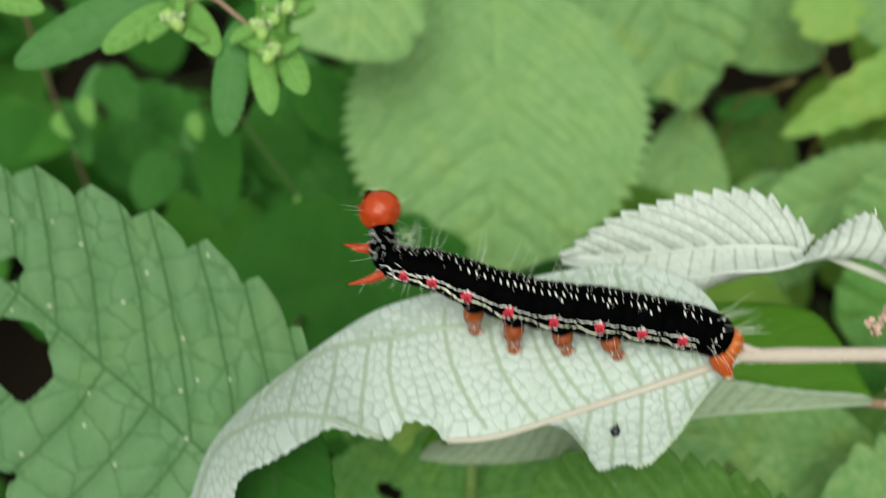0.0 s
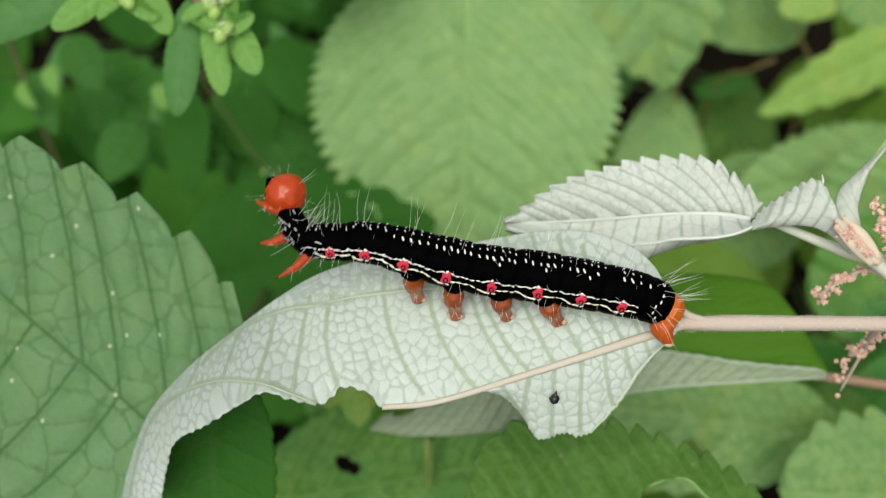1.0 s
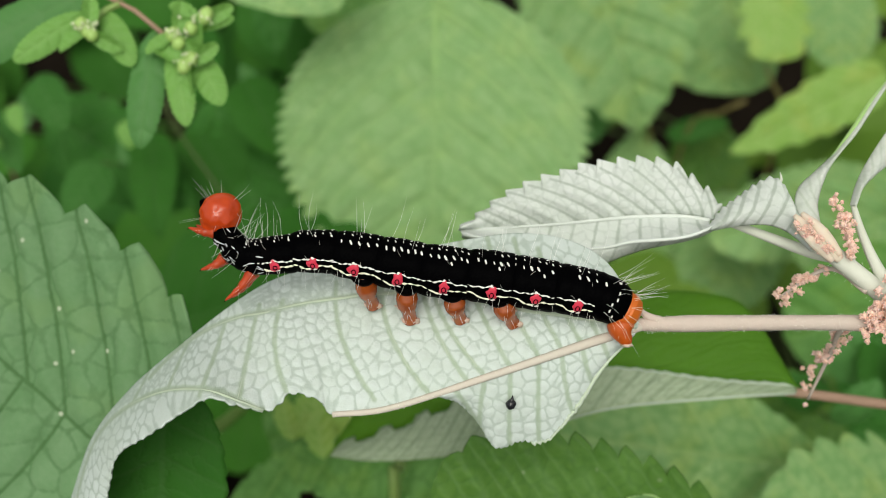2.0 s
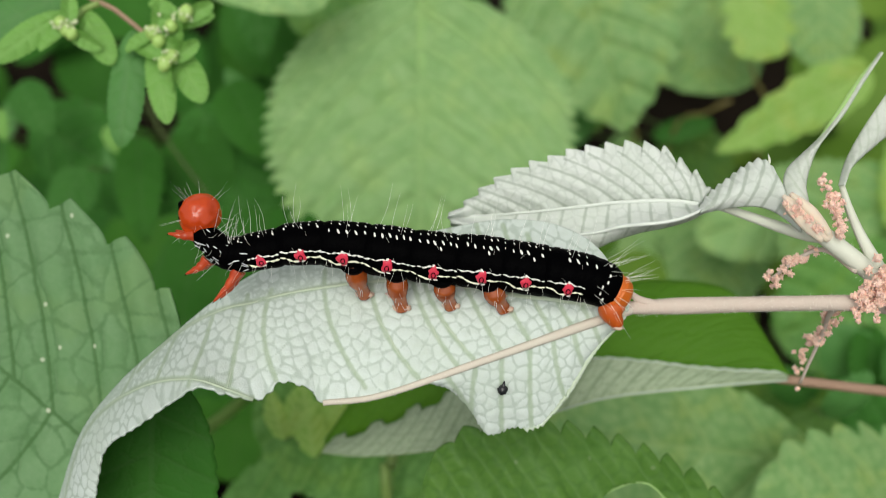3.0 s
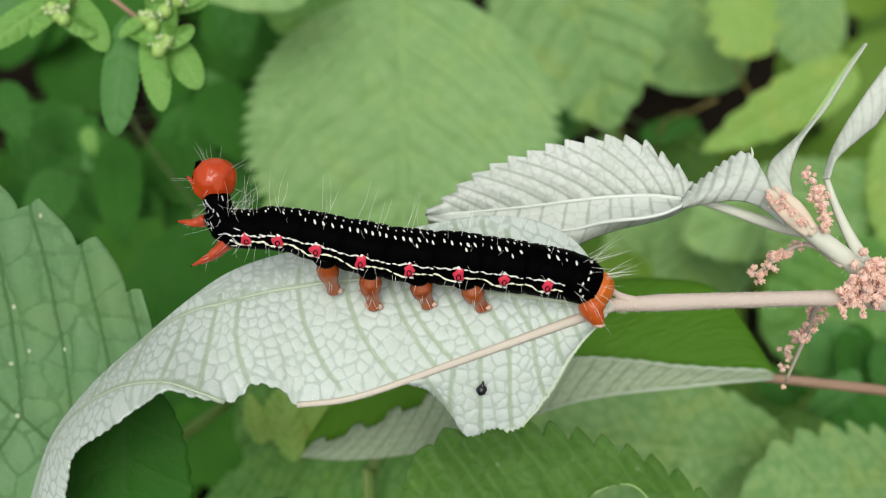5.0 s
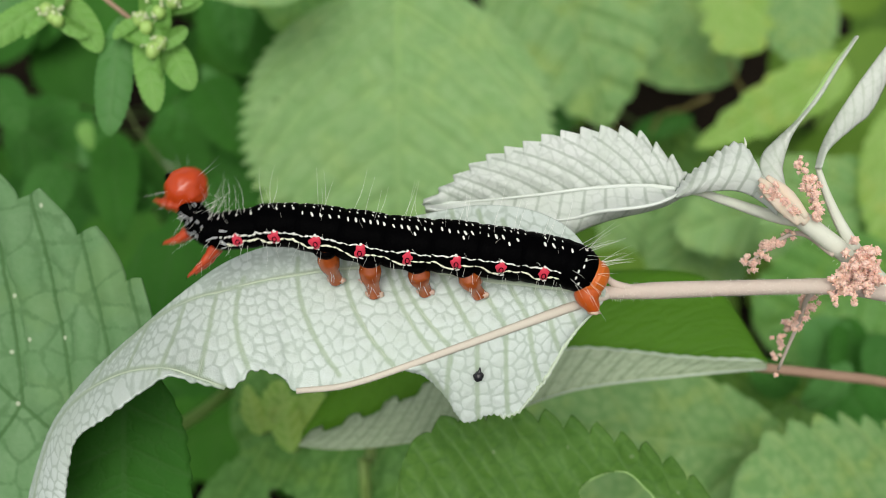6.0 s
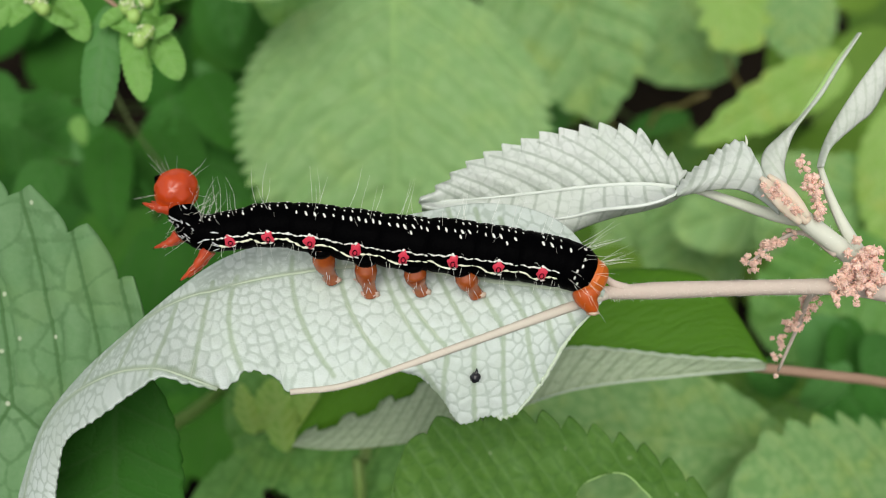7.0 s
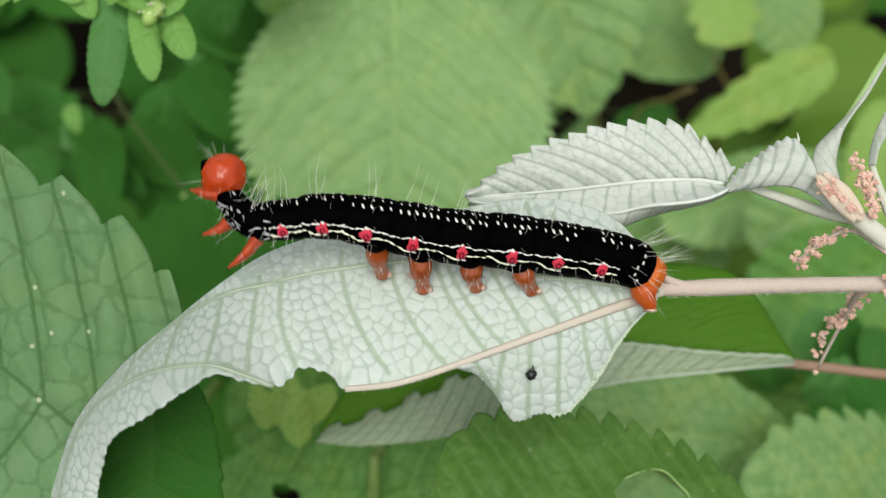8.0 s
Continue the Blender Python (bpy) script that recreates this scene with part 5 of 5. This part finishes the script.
# ---- the dropping on the leaf ----
O = V(7.6, -15.9, -134.6)
bead = part("dropping", blob(bmesh.new(), Vector(), (V(0.62, 0.1, 0), V(-0.08, 0.62, 0), V(0, 0, 0.55)), 3, 0.25), DARK_BEAD, None)
part("tip", tube(bmesh.new(), spline([V(0.05, 0.4, 0.1), V(0.16, 0.8, 0.15), V(0.18, 1.15, 0.1)], 6), [0.0003, 0.0002, 0.00005], 8), DARK_BEAD, bead)
bead.matrix_world = BANK @ Matrix.Translation(O)
tagged(bead, "small black shiny dropping on the white leaf", "dropping")

# ---- the caterpillar ----
# centres of its segments at rest from behind the head to the tail, their radii and half lengths (mm)
NAMES = ["thorax_segment"] * 3 + ["body_segment"] * 9 + ["tail_segment"]
CENTRES = [V(-27.1, 3.4, -134.6), V(-25.9, 2.0, -134.7), V(-24.1, 1.5, -134.8), V(-21.6, 1.8, -134.9), V(-17.0, 2.4, -135.0), V(-11.8, 2.0, -135.0), V(-6.4, 1.1, -134.8),
           V(-0.8, 0.3, -134.6), V(5.0, -0.2, -134.3), V(10.4, -0.9, -133.9), V(15.5, -1.7, -133.4), V(18.9, -2.5, -133.2), V(21.4, -3.9, -133.6)]
RADII = [1.7, 2.0, 2.25, 2.45, 2.75, 3.05, 3.3, 3.35, 3.4, 3.3, 3.15, 2.95, 2.35]
HALF = [1.1, 1.2, 1.5, 2.2, 2.6, 2.8, 2.8, 2.9, 2.9, 2.8, 2.6, 2.0, 0.7]
HEAD = V(-28.2, 6.6, -135.0)
TAIL = V(22.9, -6.6, -137.0)
LEAN = radians(22)
crawler = thing("caterpillar", TAIL, "black caterpillar with white dots, crimson spots and orange head", "caterpillar")


def frame_at(centres, i):
    """The turn of segment i: x ahead along the body, z to its back."""
    a, b = centres[max(i - 1, 0)], centres[min(i + 1, len(centres) - 1)]
    f = Vector((a.x - b.x, a.y - b.y, 0)).normalized()
    u = Vector((f.y, -f.x, 0))
    d = u * math.cos(LEAN) + Vector((0, 0, math.sin(LEAN)))
    return Matrix((f, d.cross(f), d)).transposed()


def girth(i, x):
    """Radius of segment i at x along it (mm): it runs over into its neighbours with a slight waist between."""
    r, h = RADII[i], HALF[i]
    other = RADII[max(i - 1, 0)] if x > 0 else RADII[min(i + 1, 12)]
    f = min(abs(x) / h, 1.0)
    return (r + ((r + other) / 2 - r) * f * f) * (1 - 0.05 * f ** 4)


def skin(i, x, deg, out=0.0):
    """A place on a segment's skin: x along it, deg round it from the back (mm)."""
    q = girth(i, x) + out
    return V(x, q * math.sin(radians(deg)), q * math.cos(radians(deg)))


def segment_body(i):
    h = HALF[i]
    bm = bmesh.new()
    rings, n = [], 36
    xs = [-h - 1.1, -h - 0.9, -h - 0.5] + [h * k / 9 for k in range(-9, 10)] + [h + 0.5, h + 0.9, h + 1.1]
    for x in xs:
        q = girth(i, x)
        if abs(x) <= h:
            q *= 1 + 0.010 * math.cos(9 * x / h)
        else:
            q *= 0.985 * math.sqrt(max(0, 1 - ((abs(x) - h) / 1.15) ** 2))
        ring = []
        for j in range(n):
            a = 2 * math.pi * j / n
            k = q * (1 + 0.012 * noise.noise(Vector((x * 1.2, math.sin(a) * 2.5, math.cos(a) * 2.5 + i * 7))))
            ring.append(bm.verts.new(V(x, k * math.sin(a), k * math.cos(a) * (0.96 if math.cos(a) < 0 else 1))))
        rings.append(ring)
    for a, b in zip(rings, rings[1:]):
        for j in range(n):
            bm.faces.new((a[j], a[(j + 1) % n], b[(j + 1) % n], b[j]))
    bm.faces.new(rings[0])
    bm.faces.new(rings[-1][::-1])
    return bm


def speck(name, bm_radius, material, seg, i, x, deg, sx, sw, thick=0.06, slant=0.0):
    """One small raised mark on the skin, of a shape shared by all marks of its material."""
    key = material.name
    if key not in SPECKS:
        me = bpy.data.meshes.new(name)
        bm = blob(bmesh.new(), Vector(), (Vector((1, 0, 0)), Vector((0, 1, 0)), Vector((0, 0, 1))), bm_radius, 0.25)
        bm.to_mesh(me)
        bm.free()
        me.materials.append(material)
        me.shade_smooth()
        SPECKS[key] = me
    ob = new(name, SPECKS[key])
    ob.parent = seg
    n = Vector((0, math.sin(radians(deg)), math.cos(radians(deg))))
    t = Vector((0, n.z, -n.y))
    turn = Matrix((Vector((1, 0, 0)), t, n)).transposed() @ Matrix.Rotation(radians(slant), 3, "Z")
    ob.matrix_basis = Matrix.LocRotScale(skin(i, x, deg, -0.01), turn.to_quaternion(), V(sx, sw, thick))
    return ob


def star(i, x0, deg0, size, rnd, out=0.1):
    """A raised ragged mark lying on the skin."""
    bm = bmesh.new()
    n, turn = 30, rnd.uniform(0, 6.28)
    r0 = girth(i, x0)
    lobes, seed = [rnd.uniform(0.5, 1.3) for _ in range(5)], rnd.uniform(0, 90)
    rings = []
    for share, rise in ((0.35, out), (0.7, out * 0.9), (1.0, out * 0.3), (1.06, -0.12)):
        ring = []
        for k in range(n):
            a = 2 * math.pi * k / n
            lobe = lobes[int(k * 5 / n)]
            r = size * share * (1 + ((0.08 * lobe * math.cos(5 * a + 3.1) + 0.5 * noise.noise(Vector((math.cos(a) * 1.6, math.sin(a) * 1.6, seed)))) if share > 0.5 else 0))
            ring.append(bm.verts.new(skin(i, x0 + r * math.cos(a + turn) * 0.85, deg0 + math.degrees(r * math.sin(a + turn) * 1.2 / r0), rise)))
        rings.append(ring)
    bm.faces.new(rings[0])
    for p, q in zip(rings, rings[1:]):
        for k in range(n):
            bm.faces.new((p[k], p[(k + 1) % n], q[(k + 1) % n], q[k]))
    return bm


def beads(rnd, n, thick, thin):
    """Radii of a stripe that is broken into uneven beads."""
    out = []
    for k in range(n):
        out += [thick * rnd.uniform(0.7, 1.15) * 0.001, thick * rnd.uniform(0.6, 1.1) * 0.001, (thin if rnd.random() < 0.6 else thick * 0.7) * 0.001]
    return [0.00004] + out + [0.00004]


def bristle(seg, root, way, length, rnd, thick=0.02):
    bend = Vector((rnd.uniform(-1, 1), rnd.uniform(-1, 1), rnd.uniform(-1, 1))) * length * 0.07
    part("bristle", tube(bmesh.new(), spline([root, root + way * length * 0.5 + bend, root + way * length], 6), [thick * 0.001, thick * 0.0007, thick * 0.0002], 5), HAIR, seg)


SPECKS = {}
segments = []
rest = [frame_at(CENTRES, i) for i in range(13)]
for i, (r, h) in enumerate(zip(RADII, HALF)):
    rnd = random.Random(100 + i)
    turn = rest[i]
    seg = part(NAMES[i], segment_body(i), AMBER if i == 12 else BLACK_SKIN, crawler, "orange tail end" if i == 12 else "")
    seg.matrix_basis = Matrix.LocRotScale(CENTRES[i] - TAIL, turn.to_quaternion(), None)
    segments.append(seg)
    inward = turn.transposed()
    if 2 <= i <= 11:
        # white dots in two rows along each side of the back
        xs = ((-0.82, -0.45, -0.08, 0.3, 0.68) if i < 6 else (-0.86, -0.56, -0.26, 0.06, 0.38, 0.70)) if i < 10 else ((-0.6, -0.2, 0.2, 0.6) if i == 10 else (-0.3, 0.5))
        small = (0.75 if i < 4 else 0.9) if i < 6 else 1.0
        for side in (1, -1):
            for k, x in enumerate(xs):
                for dg, size in ((9, 0.85), (32 if i > 4 else 22, 1.15)):
                    if i < 5 and dg > 20 and k % 2:
                        continue
                    if rnd.random() < (0.06 if i < 10 else 0.35):
                        continue
                    speck("white_dot", 2, WHITE_MARK, seg, i, x * h + rnd.uniform(-0.1, 0.1), side * (dg + rnd.uniform(-2.5, 2.5)), 0.125 * small * size * rnd.uniform(0.85, 1.15),
                          0.32 * small * size * rnd.uniform(0.75, 1.15), slant=side * rnd.uniform(14, 34))
            if 7 <= i <= 9 and side > 0:
                speck("white_dot", 2, WHITE_MARK, seg, i, -0.2 * h, 46, 0.13, 0.28, slant=20)
    if 3 <= i <= 10:
        for side in (1, -1):
            w = 1.0 if i < 6 else 0.85
            up = [skin(i, -h * 1.04 + 2.08 * h * k / 40, side * (89 + 1.2 * math.sin(k * 0.7 + i) - (4 * math.exp(-(k - 20) ** 2 / 30))), 0.0) for k in range(41)]
            part("upper_stripe", tube(bmesh.new(), up, beads(rnd, 9, 0.14 * w, 0.012), 6), WHITE_MARK, seg, "broken white side stripe")
            dn = [skin(i, -h * 1.04 + 2.08 * h * k / 40, side * (105 + 13 * math.exp(-(k - 25) ** 2 / 45) + 1.0 * math.sin(k * 0.6 + i)), -0.02) for k in range(41)]
            part("lower_stripe", tube(bmesh.new(), dn, beads(rnd, 7, 0.175 * w, 0.02), 6), CREAM_MARK, seg, "cream side stripe")
            k = (1.0 if 5 <= i <= 8 else 0.9)
            part("red_spot", star(i, 0.0, side * 100, 0.78 * k, rnd, 0.16), RED_MARK, seg, "crimson spot")
            ring = [skin(i, -0.02 + 0.25 * math.cos(a), side * (104 + 6.5 * math.sin(a)), 0.19) for a in (2 * math.pi * q / 14 for q in range(15))]
            part("spiracle", tube(bmesh.new(), ring, [0.00006, 0.00006], 6), BLACK_SKIN, seg, "black breathing ring")
            for x, dg, sx, sw in ((0.05, 84, 0.2, 0.24), (-0.3, 118, 0.3, 0.13), (0.35, 119, 0.18, 0.12)):
                speck("white_fleck", 2, WHITE_MARK, seg, i, x + rnd.uniform(-0.08, 0.08), side * dg, sx, sw, 0.12, rnd.uniform(-30, 30))
    if i < 3:
        for side in (1, -1):
            for dg in (30, 62, 84, 98, 112, 126):
                for x in (-0.6, 0.0, 0.6):
                    if rnd.random() > 0.5:
                        speck("grey_fleck", 2, GREY_MARK, seg, i, x * h + rnd.uniform(-0.2, 0.2), side * (dg + rnd.uniform(-6, 6)), 0.5 * rnd.uniform(0.4, 1.1), 0.075 * rnd.uniform(0.6, 1.4), 0.05, rnd.uniform(-35, 35))
    if i == 11:
        for dg in (10, 42, 60, 75, 92, 105):
            speck("white_dot", 2, WHITE_MARK, seg, i, -0.4 * h + rnd.uniform(-0.3, 0.3), dg, 0.12, 0.24)
    # bristles
    for dg in (-40, -15, 5, 24, 48, 78, 112, 128, -105) if i > 2 else (-30, 20, 100):
        x = rnd.uniform(-0.6, 0.6) * h
        n = Vector((rnd.uniform(-0.25, 0.25) - (0.7 if i > 10 else 0), math.sin(radians(dg)), math.cos(radians(dg)))).normalized()
        long = rnd.uniform(3.2, 5.6) if dg < 30 else rnd.uniform(1.6, 3.2)
        bristle(seg, skin(i, x, dg, -0.05), n, 0.001 * long, rnd)
    for k in range({0: 7, 1: 6, 2: 5, 11: 8, 12: 12}.get(i, 3)):
        dg = rnd.uniform(-50, 115) if i in (0, 1, 2, 11, 12) else rnd.uniform(108, 130)
        n = Vector((rnd.uniform(-0.4, 0.4) - (1.1 if i > 10 else 0), math.sin(radians(dg)), math.cos(radians(dg)))).normalized()
        bristle(seg, skin(i, rnd.uniform(-0.8, 0.8) * h, dg, -0.05), n, 0.001 * (rnd.uniform(2.0, 5.0) if i > 10 or i < 3 else rnd.uniform(1.2, 2.4)), rnd)
    # legs
    if 5 <= i <= 8:
        drop = ((1.9, -6.3, -3.5), (1.3, -7.1, -2.5), (2.0, -6.0, -2.0), (2.8, -5.8, -1.3))[i - 5]
        for side in (1, -1):
            top = Vector((-1.2, side * r * 0.52, -r * 0.52)) * 0.001
            toe = inward @ V(drop[0] - (0 if side > 0 else 0.8), drop[1] + (1.6 if side < 0 else 0), drop[2] + (0 if side > 0 else -0.7))
            mid = top.lerp(toe, 0.5) + inward @ V(-0.2, 0, 0.35)
            part("proleg_base", tube(bmesh.new(), spline([top, top.lerp(mid, 0.18), top.lerp(mid, 0.36)], 8), [0.0017, 0.0016, 0.0014, 0.00115], 14), BLACK_SKIN, seg, "black root of the proleg")
            leg_line = spline([top.lerp(mid, 0.0), top.lerp(mid, 0.5), mid, mid.lerp(toe, 0.55), toe], 24)
            part("proleg", tube(bmesh.new(), leg_line, [0.0009, 0.0012, 0.0014, 0.00125, 0.00095, 0.00085, 0.0009], 16), PROLEG, seg, "rusty orange proleg")
            for k in (-1, 0, 1):
                lobe = blob(bmesh.new(), toe + inward @ V(0.62 * k, -0.12 + 0.12 * abs(k), 0.25), (inward @ V(0.52, 0.16 * k, 0), inward @ V(-0.1, 0.40, 0.1), inward @ V(0, 0, 0.6)), 3, 0.6)
                part("foot_pad", lobe, FOOT_PAD, seg, "pinkish translucent foot")
            for k in range(4):
                at = leg_line[rnd.randrange(9, 19)]
                way = (inward @ Vector((rnd.uniform(-0.5, 0.7), -1.0, rnd.uniform(0.3, 1.0)))).normalized()
                bristle(seg, at + (inward @ V(0, 0, 0.8)), way, 0.001 * rnd.uniform(1.2, 2.2), rnd)
    if i < 3:
        hip, tip_at = (((-1.7, 1.0), (-4.9, 1.7)), ((-1.9, -0.8), (-4.8, -2.2)), ((-0.3, -2.0), (-3.5, -5.6)))[i]
        for side in (1, -1):
            top = inward @ V(hip[0], hip[1], 0.5 if side > 0 else -0.9)
            toe = inward @ V(tip_at[0] + (0 if side > 0 else 0.5), tip_at[1] + (0 if side > 0 else 0.3), 0.3 if side > 0 else -1.8)
            mid = top.lerp(toe, 0.45) + inward @ V(0.15, -0.2, 0.1)
            leg_line = spline([top, mid, toe], 16)
            part("leg", tube(bmesh.new(), leg_line, [0.00085, 0.00072, 0.00056, 0.00060, 0.00042, 0.00044, 0.00028, 0.00022, 0.0001], 12), LEG, seg, "orange-red pointed leg")
            part("claw", tube(bmesh.new(), spline([toe.lerp(mid, 0.06), toe, toe + inward @ V(-0.15, -0.2, -0.1)], 6), [0.0001, 0.00007, 0.00003], 8), BLACK_SKIN, seg, "dark hooked claw")
            for k in range(3):
                way = (inward @ Vector((rnd.uniform(-1, 0.2), rnd.uniform(-1, 0.3), rnd.uniform(0.2, 1)))).normalized()
                bristle(seg, leg_line[rnd.randrange(4, 12)], way, 0.001 * rnd.uniform(1.2, 2.2), rnd)
    if i == 12:
        for side in (1, -1):
            top = Vector((0, side * r * 0.4, -r * 0.5)) * 0.001
            toe = inward @ V(0.35, -4.0, 0.6 if side > 0 else -0.9)
            part("clasper", tube(bmesh.new(), spline([top, top.lerp(toe, 0.5) + inward @ V(-0.35, 0, 0.2), toe], 16), [0.0014, 0.0017, 0.0016, 0.0013, 0.0010, 0.00085, 0.0005], 16), AMBER_RED, seg, "orange clasper")
            part("claw", blob(bmesh.new(), toe + inward @ V(-0.2, -0.15, 0.1), (inward @ V(0.7, 0, 0), inward @ V(0, 0.3, 0), inward @ V(0, 0, 0.5)), 2, 0.5), FOOT_PAD, seg, "pale foot of the clasper")

# the head
def head_capsule():
    """A glossy ball with two cheeks, a shallow seam between them and a flattened face."""
    bm = blob(bmesh.new(), Vector(), (V(2.62, 0.1, 0), V(0.1, 2.68, 0), V(0, 0, 2.6)), 5, 0.05)
    for v in bm.verts:
        d = v.co.normalized()
        seam = math.exp(-((d.z * 0.8 + d.y * 0.6 - 0.15) / 0.12) ** 2)
        v.co *= 1 + 0.035 * abs(math.sin(2 * math.atan2(d.y, d.x))) - 0.035 * seam - 0.03 * max(0, -d.y - 0.35) + 0.012 * noise.noise(d * 5)
    return bm


head = part("head", head_capsule(), ORANGE, crawler, "glossy orange-red head")
head.matrix_basis = Matrix.Translation(HEAD - TAIL)
part("mouth", blob(bmesh.new(), V(-1.9, 1.3, -0.9), (V(1.0, 0.2, 0), V(0, 0.9, 0), V(0, 0, 1.1)), 2, 0.3), BLACK_SKIN, head, "black mouth parts")
part("eye_spot", blob(bmesh.new(), V(-2.2, -0.2, 0.9), (V(0.3, 0, 0), V(0, 0.3, 0), V(0, 0, 0.4)), 2), BLACK_SKIN, head)
rnd = random.Random(7)
for k in range(15):
    n = Vector((rnd.uniform(-0.5, 1), rnd.uniform(-0.4, 1), rnd.uniform(-0.5, 0.7))).normalized()
    bristle(head, n * 0.0025, n, 0.001 * rnd.uniform(1.4, 3.2), rnd, 0.013)

# ---- what moves ----
# the head's place as the front of the body swings up and down (seconds, x, y in mm of the plan)
SWING_1 = [(0.0, -23.7, 12.3), (0.2, -28.2, 8.5), (0.37, -29.4, 6.8), (0.5, -29.4, 7.9), (0.65, -28.4, 9.4), (0.8, -26.6, 10.9), (1.0, -27.6, 9.3), (1.2, -29.0, 8.2),
           (1.3, -29.8, 7.1), (1.5, -26.6, 8.9), (1.7, -24.0, 10.9), (2.0, -29.0, 7.0), (2.25, -24.5, 10.7), (2.55, -29.2, 6.7), (2.8, -23.8, 10.6), (3.0, -29.9, 5.5),
           (3.2, -26.8, 7.7), (3.3, -24.1, 10.0), (3.5, -29.2, 6.7), (3.6, -28.6, 5.3), (3.8, -25.7, 8.6), (3.9, -23.9, 10.6)]
SWING_2 = [(4.0, -26.8, 8.4), (4.2, -29.6, 5.3), (4.4, -25.0, 9.5), (4.5, -24.9, 9.1), (4.6, -27.8, 7.0), (4.8, -28.2, 6.2), (5.0, -24.5, 9.5), (5.2, -28.0, 6.7),
           (5.4, -29.0, 6.4), (5.65, -25.0, 9.9), (5.95, -29.0, 6.2), (6.1, -26.0, 8.6), (6.3, -28.8, 6.1), (6.5, -25.8, 8.2), (6.7, -25.3, 9.0), (6.9, -28.5, 6.8),
           (7.0, -28.2, 6.5), (7.2, -25.0, 9.4), (7.4, -28.9, 7.6), (7.5, -28.1, 6.9), (7.7, -26.8, 9.4), (8.0, -28.7, 7.3)]
# the share of the head's swing that each front segment takes, along and up
SHARE = [(0.86, 0.98), (0.66, 0.88), (0.50, 0.76), (0.36, 0.60), (0.16, 0.38), (0.03, 0.18), (0.0, 0.05)]
# the spurge nodding in the draught, and the side leaf settling (seconds, x, y in mm)
NOD = [(0.0, -2.7, 3.6), (0.5, -2.0, 0.2), (1.0, -2.1, 0.9), (1.5, -0.4, -0.4), (3.0, -1.2, -1.9), (3.5, -1.5, -0.6), (4.0, 0.1, -0.8), (4.5, 0.8, -0.1), (5.0, 2.3, -0.1),
       (6.5, 0.9, -2.0), (7.0, 0.6, -0.6), (7.5, -0.1, -0.3), (8.0, -2.0, 0.8)]
SETTLE = [(0.0, 0.0, 0.0), (0.3, -1.1, 1.0), (0.5, -1.6, 1.4), (1.0, -1.6, 1.5), (8.0, -1.6, 1.5)]
BLOWN = [(0.0, 0, 0), (0.1, 0, 3), (0.2, 0, 6), (0.5, 0, 9), (1.5, 0, 11), (8.0, 0, 12)]


def motions():
    places = {i: [] for i in range(len(SHARE))}
    heads = []
    for t, x, y in SWING_1 + SWING_2:
        d = V(x, y, 0) - Vector((HEAD.x, HEAD.y, 0))
        now = [c + (Vector((d.x * SHARE[i][0], d.y * SHARE[i][1], 0)) if i < len(SHARE) else Vector()) for i, c in enumerate(CENTRES)]
        for i in places:
            turn = frame_at(now, i)
            places[i].append((t, Matrix.LocRotScale(now[i] - TAIL, turn.to_quaternion(), None)))
        tilt = (frame_at(now, 1) @ rest[1].transposed()).to_quaternion()
        heads.append((t, Matrix.LocRotScale(HEAD + d - TAIL, Matrix.Identity(3).to_quaternion().slerp(tilt, 0.5), None)))
    for i, rows_i in places.items():
        walk(segments[i], rows_i)
    walk(head, heads)
    here = spurge.matrix_world.copy()
    walk(spurge, [(t, here @ Matrix.Translation(V(x, y, 0))) for t, x, y in NOD])
    here2 = side_plant.matrix_world.copy()
    walk(side_plant, [(t, here2 @ Matrix.Translation(V(x, y, 0))) for t, x, y in SETTLE])

    here3 = nodding.matrix_world.copy()
    walk(nodding, [(t, here3 @ Matrix.Translation(V(x, y, 0))) for t, x, y in BLOWN])


motions()
